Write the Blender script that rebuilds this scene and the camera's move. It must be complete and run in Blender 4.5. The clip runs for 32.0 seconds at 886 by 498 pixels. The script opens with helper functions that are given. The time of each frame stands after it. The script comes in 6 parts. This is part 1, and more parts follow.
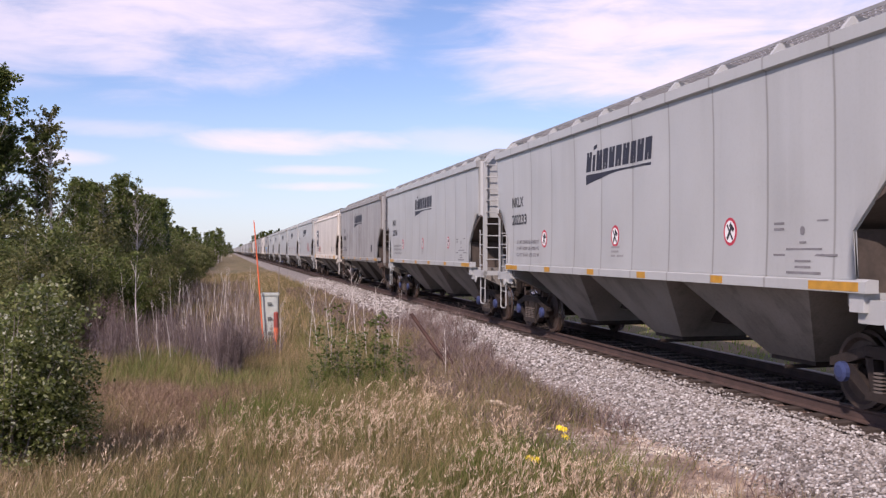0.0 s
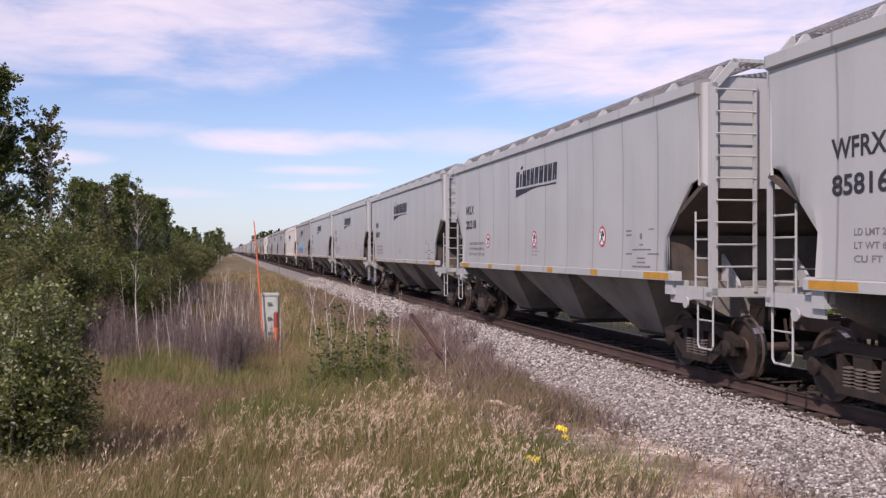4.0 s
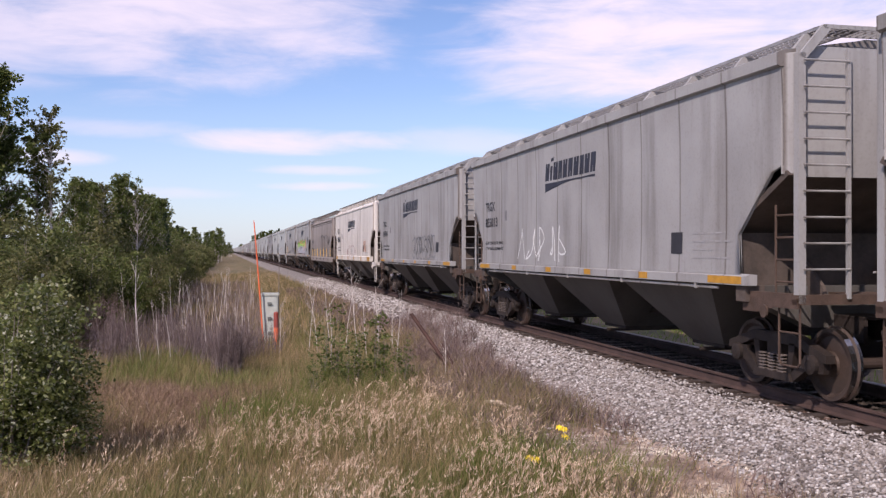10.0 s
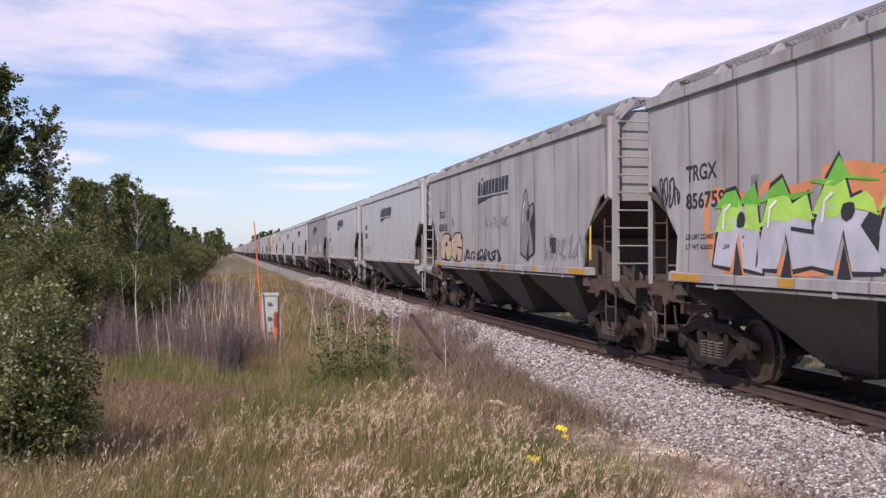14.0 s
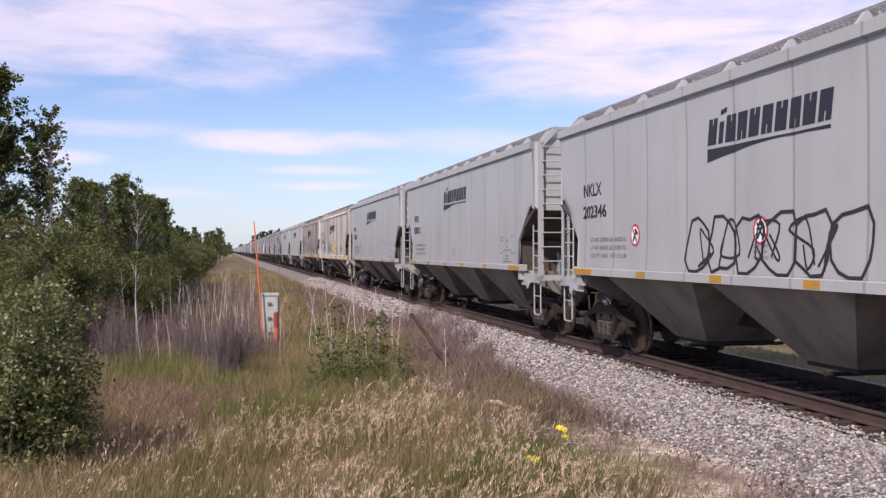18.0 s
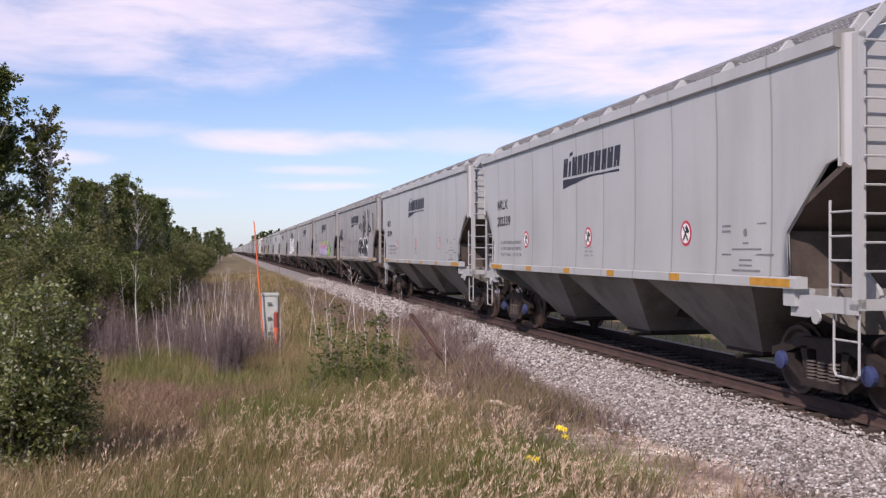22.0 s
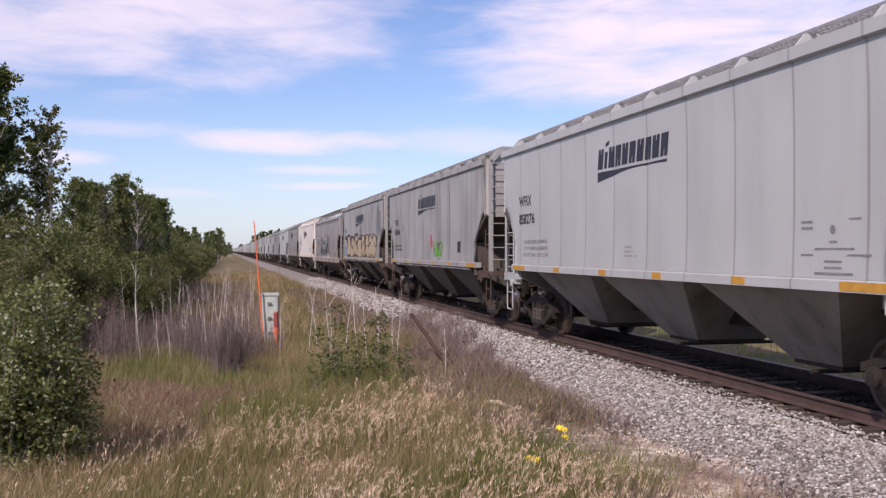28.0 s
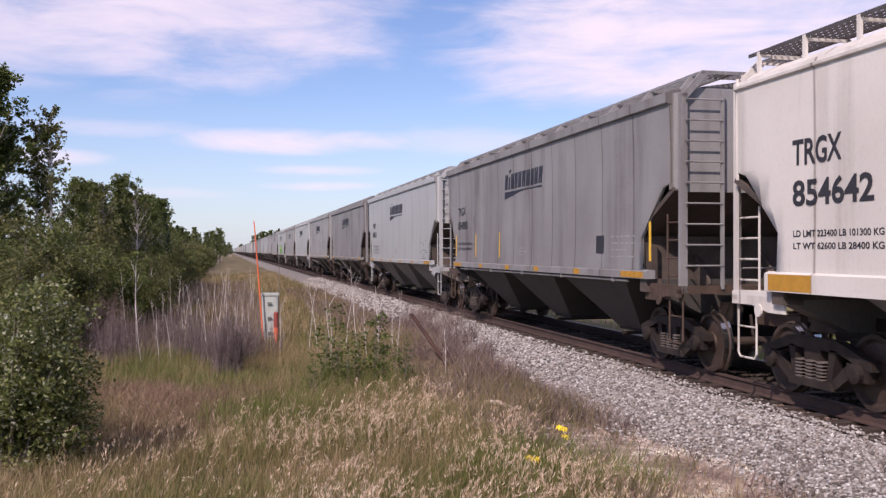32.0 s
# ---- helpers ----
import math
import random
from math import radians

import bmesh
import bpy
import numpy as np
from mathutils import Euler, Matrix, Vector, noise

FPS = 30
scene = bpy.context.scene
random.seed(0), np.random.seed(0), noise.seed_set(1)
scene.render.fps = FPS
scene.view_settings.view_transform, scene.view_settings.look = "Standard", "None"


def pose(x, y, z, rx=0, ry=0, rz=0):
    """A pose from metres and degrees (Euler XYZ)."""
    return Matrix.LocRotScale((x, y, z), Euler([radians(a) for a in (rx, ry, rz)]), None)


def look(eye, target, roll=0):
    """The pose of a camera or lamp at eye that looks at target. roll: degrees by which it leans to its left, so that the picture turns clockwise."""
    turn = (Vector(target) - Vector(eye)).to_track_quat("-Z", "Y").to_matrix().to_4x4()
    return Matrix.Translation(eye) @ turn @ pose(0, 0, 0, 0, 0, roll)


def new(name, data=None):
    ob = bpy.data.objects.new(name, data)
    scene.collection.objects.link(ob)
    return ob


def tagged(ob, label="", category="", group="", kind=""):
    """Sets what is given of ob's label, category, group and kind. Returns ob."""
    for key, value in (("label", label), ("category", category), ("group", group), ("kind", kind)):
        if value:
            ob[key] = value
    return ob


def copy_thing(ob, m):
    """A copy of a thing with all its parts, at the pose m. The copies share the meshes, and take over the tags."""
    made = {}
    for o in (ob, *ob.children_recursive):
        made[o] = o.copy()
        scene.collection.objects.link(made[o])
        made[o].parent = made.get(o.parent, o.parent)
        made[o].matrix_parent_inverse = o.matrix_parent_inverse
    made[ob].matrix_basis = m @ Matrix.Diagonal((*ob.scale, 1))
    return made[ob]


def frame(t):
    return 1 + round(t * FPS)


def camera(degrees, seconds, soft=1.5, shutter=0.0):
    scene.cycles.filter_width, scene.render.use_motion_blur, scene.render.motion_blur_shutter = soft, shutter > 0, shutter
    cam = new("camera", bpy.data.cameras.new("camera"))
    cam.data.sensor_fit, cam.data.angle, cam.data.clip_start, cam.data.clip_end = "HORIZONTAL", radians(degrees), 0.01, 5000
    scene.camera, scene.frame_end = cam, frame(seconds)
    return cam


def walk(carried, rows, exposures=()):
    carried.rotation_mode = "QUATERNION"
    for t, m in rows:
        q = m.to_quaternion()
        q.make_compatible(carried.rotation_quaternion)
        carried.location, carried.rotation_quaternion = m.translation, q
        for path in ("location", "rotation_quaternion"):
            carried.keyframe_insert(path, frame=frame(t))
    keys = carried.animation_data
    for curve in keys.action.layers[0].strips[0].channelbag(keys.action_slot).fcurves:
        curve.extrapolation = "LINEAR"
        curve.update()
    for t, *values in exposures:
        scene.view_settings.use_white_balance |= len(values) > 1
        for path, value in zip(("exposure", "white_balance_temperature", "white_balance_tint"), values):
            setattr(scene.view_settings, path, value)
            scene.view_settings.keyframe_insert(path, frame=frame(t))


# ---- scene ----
import collections

# still camera beside a single railway line; track along +Y, rail tops at z = 0
cam = camera(49.3, 32.0, soft=1.35)
EYE = (-8.18, 0.0, 1.88)
VIEW = pose(*EYE, 90.12, 0, -12.6)
walk(cam, [(0.0, VIEW), (32.0, VIEW)], exposures=[(0.0, 0.16, 6950, 25), (3.0, 0.04, 6950, 24), (3.5, 0.04, 6950, 24), (6.0, 0.08, 6900, 24), (14.0, 0.11, 6850, 22), (25.0, 0.11, 6850, 22), (32.0, 0.05, 6900, 24)])

# ---- daylight ----
SUN_DIR = Vector((-0.50, -0.56, 0.66)).normalized()
SUN_ELEV = math.asin(SUN_DIR.z)
SUN_AZIM = math.atan2(SUN_DIR.x, SUN_DIR.y)
sun = new("sun", bpy.data.lights.new("sun", "SUN"))
sun.data.energy, sun.data.angle, sun.data.color = 3.9, radians(0.6), (1.0, 0.95, 0.88)
sun.matrix_world = look(SUN_DIR * 60, (0, 0, 0))


def build_world():
    w = bpy.data.worlds.new("sky")
    scene.world = w
    w.use_nodes = True
    nt = w.node_tree
    nt.nodes.clear()
    N, L = nt.nodes.new, nt.links.new
    out, bg = N("ShaderNodeOutputWorld"), N("ShaderNodeBackground")
    sky = N("ShaderNodeTexSky")
    sky.sky_type, sky.sun_disc = "NISHITA", False
    sky.sun_elevation, sky.sun_rotation = SUN_ELEV, SUN_AZIM
    sky.altitude, sky.air_density, sky.dust_density, sky.ozone_density = 300, 1.0, 0.6, 1.6
    tc, sep = N("ShaderNodeTexCoord"), N("ShaderNodeSeparateXYZ")
    L(tc.outputs["Generated"], sep.inputs[0])

    def math_node(op, a, b=None, clamp=False):
        n = N("ShaderNodeMath")
        n.operation, n.use_clamp = op, clamp
        for i, v in enumerate((a, b)):
            if v is None:
                continue
            if isinstance(v, (int, float)):
                n.inputs[i].default_value = v
            else:
                L(v, n.inputs[i])
        return n.outputs[0]

    zc = math_node("MAXIMUM", sep.outputs[2], 0.0)
    # bearing and height in degrees
    az = math_node("MULTIPLY", math_node("ARCTAN2", sep.outputs[0], sep.outputs[1]), 57.2958)
    el = math_node("MULTIPLY", math_node("ARCSINE", sep.outputs[2]), 57.2958)
    comb = N("ShaderNodeCombineXYZ")
    L(math_node("MULTIPLY", az, 0.055), comb.inputs[0]), L(math_node("MULTIPLY", el, 0.22), comb.inputs[1])
    n1, n2 = N("ShaderNodeTexNoise"), N("ShaderNodeTexNoise")
    n1.inputs["Scale"].default_value, n1.inputs["Detail"].default_value = 2.2, 8.0
    n1.inputs["Roughness"].default_value, n1.inputs["Distortion"].default_value = 0.58, 0.4
    n2.inputs["Scale"].default_value, n2.inputs["Detail"].default_value = 0.75, 4.0
    L(comb.outputs[0], n1.inputs[0]), L(comb.outputs[0], n2.inputs[0])
    wisp = math_node("SUBTRACT", n1.outputs[0], 0.5)
    total = None
    for a0, e0, ra, re, gain in CLOUDS:
        dx = math_node("DIVIDE", math_node("SUBTRACT", az, a0), ra)
        dy = math_node("DIVIDE", math_node("SUBTRACT", el, e0), re)
        q = math_node("ADD", math_node("MULTIPLY", dx, dx), math_node("MULTIPLY", dy, dy))
        body = math_node("SUBTRACT", 1.0, math_node("SUBTRACT", q, math_node("MULTIPLY", wisp, 3.6)))
        soft = N("ShaderNodeMapRange")
        soft.interpolation_type = "SMOOTHSTEP"
        soft.inputs["From Min"].default_value, soft.inputs["From Max"].default_value = -0.6, 1.5
        soft.inputs["To Max"].default_value = gain
        L(body, soft.inputs[0])
        total = soft.outputs[0] if total is None else math_node("MAXIMUM", total, soft.outputs[0])
    # broken cloud over the rest of the sky
    high = N("ShaderNodeMapRange")
    high.interpolation_type = "SMOOTHSTEP"
    high.inputs["From Min"].default_value, high.inputs["From Max"].default_value = 15.0, 22.0
    L(el, high.inputs[0])
    broken = N("ShaderNodeMapRange")
    broken.inputs["From Min"].default_value, broken.inputs["From Max"].default_value = 0.45, 0.62
    L(n2.outputs[0], broken.inputs[0])
    total = math_node("MAXIMUM", total, math_node("MULTIPLY", high.outputs[0], broken.outputs[0]))
    cr = total
    # haze whitens the air near the horizon
    haze = N("ShaderNodeMapRange")
    haze.inputs["From Min"].default_value, haze.inputs["From Max"].default_value = 0.0, 0.16
    haze.inputs["To Min"].default_value, haze.inputs["To Max"].default_value = 0.46, 0.0
    L(zc, haze.inputs[0])
    tint = N("ShaderNodeMix")
    tint.data_type, tint.blend_type = "RGBA", "MULTIPLY"
    tint.inputs["Factor"].default_value = 1.0
    tint.inputs["B"].default_value = SKY_TINT
    L(sky.outputs[0], tint.inputs["A"])
    m1 = N("ShaderNodeMix")
    m1.data_type = "RGBA"
    m1.inputs["B"].default_value = HAZE_COLOUR
    L(haze.outputs[0], m1.inputs["Factor"]), L(tint.outputs["Result"], m1.inputs["A"])
    m2 = N("ShaderNodeMix")
    m2.data_type = "RGBA"
    m2.inputs["B"].default_value = CLOUD_COLOUR
    L(cr, m2.inputs["Factor"]), L(m1.outputs["Result"], m2.inputs["A"])
    L(m2.outputs["Result"], bg.inputs[0])
    bg.inputs[1].default_value = 0.1
    L(bg.outputs[0], out.inputs[0])


# clouds: bearing, height, half width, half height in degrees, density
CLOUDS = [(3.4, 6.4, 6.4, 0.72, 0.88), (-3.5, 13.4, 13.0, 4.0, 0.82), (-14.0, 12.0, 9.0, 3.6, 0.7), (25.0, 12.2, 12.0, 4.4, 0.96), (36.0, 12.5, 10.0, 4.6, 0.92), (5.0, 4.75, 3.6, 0.32, 0.6),
          (5.6, 3.8, 3.4, 0.30, 0.7), (-9.5, 5.2, 3.0, 0.45, 0.6), (-5.0, 3.3, 5.0, 0.35, 0.35), (16.0, 6.5, 6.0, 0.9, 0.35), (-6.0, 6.9, 5.0, 0.5, 0.35)]
SKY_TINT = (1.0, 1.15, 1.42, 1)
HAZE_COLOUR = (5.9, 7.3, 9.0, 1)
CLOUD_COLOUR = (9.2, 8.65, 9.9, 1)
build_world()


# ---- materials ----
def shader(name):
    m = bpy.data.materials.new(name)
    m.use_nodes = True
    nt = m.node_tree
    return m, nt, nt.nodes["Principled BSDF"], nt.nodes.new, nt.links.new


def ramp(N, stops, interp="LINEAR"):
    n = N("ShaderNodeValToRGB")
    n.color_ramp.interpolation = interp
    e = n.color_ramp.elements
    while len(e) < len(stops):
        e.new(0.5)
    for k, (p, c) in enumerate(stops):
        e[k].position, e[k].color = p, (*c, 1)
    return n


def plain(name, colour, rough=0.6, metal=0.0, vary=0.25, scale=6.0, bump=0.0):
    """One paint or metal with grain at two scales."""
    m, nt, b, N, L = shader(name)
    tc, n1, n2 = N("ShaderNodeTexCoord"), N("ShaderNodeTexNoise"), N("ShaderNodeTexNoise")
    n1.inputs["Scale"].default_value, n2.inputs["Scale"].default_value = scale, scale * 9
    n1.inputs["Detail"].default_value, n2.inputs["Detail"].default_value = 5, 4
    L(tc.outputs["Object"], n1.inputs[0]), L(tc.outputs["Object"], n2.inputs[0])
    add = N("ShaderNodeMath")
    add.operation = "MULTIPLY_ADD"
    add.inputs[1].default_value = 0.35
    L(n2.outputs[0], add.inputs[0]), L(n1.outputs[0], add.inputs[2])
    lo, hi = [c * (1 - vary) for c in colour], [min(1, c * (1 + vary * 0.7)) for c in colour]
    r = ramp(N, [(0.4, lo), (0.95, hi)])
    L(add.outputs[0], r.inputs[0])
    L(r.outputs[0], b.inputs["Base Color"])
    b.inputs["Roughness"].default_value, b.inputs["Metallic"].default_value = rough, metal
    if bump:
        bp = N("ShaderNodeBump")
        bp.inputs["Strength"].default_value, bp.inputs["Distance"].default_value = bump, 0.02
        L(n2.outputs[0], bp.inputs["Height"]), L(bp.outputs[0], b.inputs["Normal"])
    return m


def car_paint(name, clean, grime, streak=0.5, dirt=0.4, rough=0.5, pitch=1.3727):
    """Weathered car paint: run-down streaks, a dusty film and fine specks, different on each car."""
    m, nt, b, N, L = shader(name)
    tc, info, mp = N("ShaderNodeTexCoord"), N("ShaderNodeObjectInfo"), N("ShaderNodeMapping")
    mp.inputs["Scale"].default_value = (1.0, 1.0, 0.10)
    shift = N("ShaderNodeVectorMath")
    shift.operation = "MULTIPLY_ADD"
    shift.inputs[1].default_value = (1, 1, 1)
    cmb = N("ShaderNodeCombineXYZ")
    mul = N("ShaderNodeMath")
    mul.operation = "MULTIPLY"
    mul.inputs[1].default_value = 57.0
    L(info.outputs["Random"], mul.inputs[0]), L(mul.outputs[0], cmb.inputs[1])
    L(tc.outputs["Object"], shift.inputs[0]), L(cmb.outputs[0], shift.inputs[2])
    L(shift.outputs[0], mp.inputs[0])
    st, fl, sp = N("ShaderNodeTexNoise"), N("ShaderNodeTexNoise"), N("ShaderNodeTexNoise")
    st.inputs["Scale"].default_value, st.inputs["Detail"].default_value = (1.7 if streak < 0.6 else 1.2), 4
    st.inputs["Roughness"].default_value = 0.62
    fl.inputs["Scale"].default_value, fl.inputs["Detail"].default_value = 0.7, 4
    sp.inputs["Scale"].default_value, sp.inputs["Detail"].default_value = 26, 3
    L(mp.outputs[0], st.inputs[0]), L(shift.outputs[0], fl.inputs[0]), L(shift.outputs[0], sp.inputs[0])

    def fac(src, lo, hi, amount):
        r = N("ShaderNodeMapRange")
        r.inputs["From Min"].default_value, r.inputs["From Max"].default_value = lo, hi
        r.inputs["To Max"].default_value = amount
        L(src, r.inputs[0])
        return r.outputs[0]
    a = fac(st.outputs[0], 0.50, 0.74 if streak < 0.6 else 0.66, streak)
    c = fac(fl.outputs[0], 0.35, 0.75, dirt)
    d = fac(sp.outputs[0], 0.5, 0.8, dirt * 0.5)
    mx = N("ShaderNodeMath")
    mx.operation, mx.use_clamp = "ADD", True
    L(a, mx.inputs[0]), L(c, mx.inputs[1])
    mx2 = N("ShaderNodeMath")
    mx2.operation, mx2.use_clamp = "ADD", True
    L(mx.outputs[0], mx2.inputs[0]), L(d, mx2.inputs[1])
    # dirt that gathers along the welded panel seams
    sp2 = N("ShaderNodeSeparateXYZ")
    L(tc.outputs["Object"], sp2.inputs[0])
    half = N("ShaderNodeMath")
    half.operation = "ADD"
    half.inputs[1].default_value = pitch / 2 + 40 * pitch
    L(sp2.outputs[1], half.inputs[0])
    frac = N("ShaderNodeMath")
    frac.operation = "PINGPONG"
    frac.inputs[1].default_value = pitch / 2
    L(half.outputs[0], frac.inputs[0])
    seam = fac(frac.outputs[0], 0.034, 0.006, 0.62)
    mx3 = N("ShaderNodeMath")
    mx3.operation, mx3.use_clamp = "ADD", True
    L(mx2.outputs[0], mx3.inputs[0]), L(seam, mx3.inputs[1])
    col = N("ShaderNodeMix")
    col.data_type = "RGBA"
    col.inputs["A"].default_value, col.inputs["B"].default_value = (*clean, 1), (*grime, 1)
    L(mx3.outputs[0], col.inputs["Factor"])
    L(col.outputs["Result"], b.inputs["Base Color"])
    b.inputs["Roughness"].default_value = rough
    b.inputs["Specular IOR Level"].default_value = 0.35
    return m


def island(name, stops, rough=0.8, trans=0.0, patch=0.0, patch_scale=0.35):
    """Leaves, blades and stones: each piece its own tone, with broad patches over the ground."""
    m, nt, b, N, L = shader(name)
    g = N("ShaderNodeNewGeometry")
    r = ramp(N, stops)
    src = g.outputs["Random Per Island"]
    if patch:
        tc, n = N("ShaderNodeTexCoord"), N("ShaderNodeTexNoise")
        n.inputs["Scale"].default_value, n.inputs["Detail"].default_value = patch_scale, 3
        L(tc.outputs["Object"], n.inputs[0])
        mr = N("ShaderNodeMapRange")
        mr.inputs["From Min"].default_value, mr.inputs["From Max"].default_value = 0.32, 0.68
        L(n.outputs[0], mr.inputs[0])
        mm = N("ShaderNodeMix")
        mm.inputs["Factor"].default_value = patch
        L(src, mm.inputs["A"]), L(mr.outputs[0], mm.inputs["B"])
        src = mm.outputs["Result"]
    L(src, r.inputs[0])
    L(r.outputs[0], b.inputs["Base Color"])
    b.inputs["Roughness"].default_value = rough
    b.inputs["Specular IOR Level"].default_value = 0.25
    if trans:
        out = nt.nodes["Material Output"]
        tl, mix = N("ShaderNodeBsdfTranslucent"), N("ShaderNodeMixShader")
        L(r.outputs[0], tl.inputs[0])
        mix.inputs[0].default_value = trans
        L(b.outputs[0], mix.inputs[1]), L(tl.outputs[0], mix.inputs[2])
        L(mix.outputs[0], out.inputs[0])
    return m


# ---- mesh helpers ----
def mesh_from(name, verts, faces, material=None, smooth=False):
    me = bpy.data.meshes.new(name)
    me.from_pydata([tuple(v) for v in verts], [], [tuple(f) for f in faces])
    if material:
        me.materials.append(material)
    if smooth:
        me.polygons.foreach_set("use_smooth", [True] * len(me.polygons))
    me.update()
    return me


class Shape:
    """Collects boxes, bars and plates into one mesh."""

    def __init__(self):
        self.v, self.f = [], []

    def add(self, verts, faces):
        k = len(self.v)
        self.v += [tuple(p) for p in verts]
        self.f += [tuple(i + k for i in f) for f in faces]
        return self

    def box(self, x0, y0, z0, x1, y1, z1):
        x0, x1 = sorted((x0, x1))
        y0, y1 = sorted((y0, y1))
        z0, z1 = sorted((z0, z1))
        return self.add([(x0, y0, z0), (x1, y0, z0), (x1, y1, z0), (x0, y1, z0), (x0, y0, z1), (x1, y0, z1), (x1, y1, z1), (x0, y1, z1)],
                        [(0, 3, 2, 1), (4, 5, 6, 7), (0, 1, 5, 4), (1, 2, 6, 5), (2, 3, 7, 6), (3, 0, 4, 7)])

    def prism(self, loop, axis, a, b):
        """A closed outline in the two other axes, drawn out along axis from a to b."""
        n = len(loop)

        def put(p, w):
            q = list(p)
            q.insert(axis, w)
            return tuple(q)
        area = sum(loop[i][0] * loop[(i + 1) % n][1] - loop[(i + 1) % n][0] * loop[i][1] for i in range(n))
        if (area < 0) != (axis == 1):
            loop = loop[::-1]
        a, b = min(a, b), max(a, b)
        v = [put(p, a) for p in loop] + [put(p, b) for p in loop]
        f = [tuple(range(n - 1, -1, -1)), tuple(range(n, 2 * n))]
        f += [(i, (i + 1) % n, n + (i + 1) % n, n + i) for i in range(n)]
        return self.add(v, f)

    def bar(self, p, q, r=0.02, sides=6, r2=None):
        p, q = Vector(p), Vector(q)
        d = (q - p).normalized()
        u = d.orthogonal().normalized()
        w = d.cross(u)
        r2 = r if r2 is None else r2
        v = [p + (u * math.cos(t) + w * math.sin(t)) * r for t in [k * math.tau / sides for k in range(sides)]]
        v += [q + (u * math.cos(t) + w * math.sin(t)) * r2 for t in [k * math.tau / sides for k in range(sides)]]
        f = [(i, (i + 1) % sides, sides + (i + 1) % sides, sides + i) for i in range(sides)]
        f += [tuple(range(sides - 1, -1, -1)), tuple(range(sides, 2 * sides))]
        return self.add(v, f)

    def tube(self, pts, r=0.02, sides=6):
        """One bent round bar through the points."""
        pts = [Vector(p) for p in pts]
        v, n = [], len(pts)
        side = (pts[1] - pts[0]).orthogonal().normalized()
        for i, p in enumerate(pts):
            d = (pts[min(i + 1, n - 1)] - pts[max(i - 1, 0)]).normalized()
            side = (side - d * side.dot(d)).normalized()
            w = d.cross(side)
            v += [p + (side * math.cos(k * math.tau / sides) + w * math.sin(k * math.tau / sides)) * r for k in range(sides)]
        f = [(i * sides + k, i * sides + (k + 1) % sides, (i + 1) * sides + (k + 1) % sides, (i + 1) * sides + k) for i in range(n - 1) for k in range(sides)]
        f += [tuple(range(sides - 1, -1, -1)), tuple(range((n - 1) * sides, n * sides))]
        return self.add(v, f)

    def wheel(self, x0, x1, y, z, profile, sides=24):
        """A turned body round an axle along x: profile of (x share, radius)."""
        v, f = [], []
        for s, r in profile:
            for k in range(sides):
                t = k * math.tau / sides
                v.append((x0 + (x1 - x0) * s, y + r * math.cos(t), z + r * math.sin(t)))
        m = len(profile)
        for j in range(m - 1):
            for k in range(sides):
                f.append((j * sides + k, j * sides + (k + 1) % sides, (j + 1) * sides + (k + 1) % sides, (j + 1) * sides + k))
        f.append(tuple(range(sides - 1, -1, -1)))
        f.append(tuple((m - 1) * sides + k for k in range(sides)))
        return self.add(v, f)

    def mesh(self, name, material, smooth=False):
        return mesh_from(name, self.v, self.f, material, smooth)


def part(name, shape, material, parent, label="", smooth=False):
    ob = new(name, shape if isinstance(shape, bpy.types.Mesh) else shape.mesh(name, material, smooth))
    ob.parent = parent
    if label:
        ob["label"] = label
    return ob


def thing(name, shape, material, label, category, group="", kind="", smooth=False):
    me = None if shape is None else (shape if isinstance(shape, bpy.types.Mesh) else shape.mesh(name, material, smooth))
    return tagged(new(name, me), label, category, group, kind)


def rand(a, b):
    return random.uniform(a, b)


def fbm(x, y, s, seed=0.0):
    return noise.noise((x * s + seed, y * s - seed, seed * 1.7))

# ---- ground, ballast and track ----
def smooth_step(a, b, v):
    t = min(1.0, max(0.0, (v - a) / (b - a)))  # a may lie above b
    return t * t * (3 - 2 * t)


TOE = 2.85


def ground_z(x, y):
    """Height of the land: track bed, its slopes, the rough verge, and a rise where the camera stands."""
    a = abs(x)
    if a <= 1.95:
        return -0.245 if a < 1.25 else -0.245 + 0.05 * smooth_step(1.25, 1.4, a) - 0.03 * smooth_step(1.4, 1.95, a)
    verge = -0.66 + 0.05 * fbm(x, y, 0.35, 3.0) + 0.03 * fbm(x, y, 1.3, 7.0)
    if x < -4.0:
        verge -= 0.22 * smooth_step(-4.5, -8.0, x) if y > 8 else 0.0
        verge += 0.16 * fbm(x, y, 0.12, 1.0)
    if x > 4:
        verge += 0.5 * smooth_step(6, 14, x)
    d = math.hypot(x - EYE[0], y - EYE[1])
    verge += (1 - smooth_step(2.6, 6.2, d)) * 0.9
    if a < TOE:
        k = (a - 1.95) / (TOE - 1.95)
        return -0.225 + (verge + 0.225) * k
    return verge


def spread(lo, hi, near, far, centre, growth=1.13):
    """Grid lines, dense about centre and wider apart away from it."""
    up, step, v = [], near, centre
    while v < hi:
        up.append(v)
        v += step
        step = min(step * growth, far)
    down, step, v = [], near, centre - near
    while v > lo:
        down.append(v)
        v -= step
        step = min(step * growth, far)
    return [lo] + down[::-1] + up + [hi]


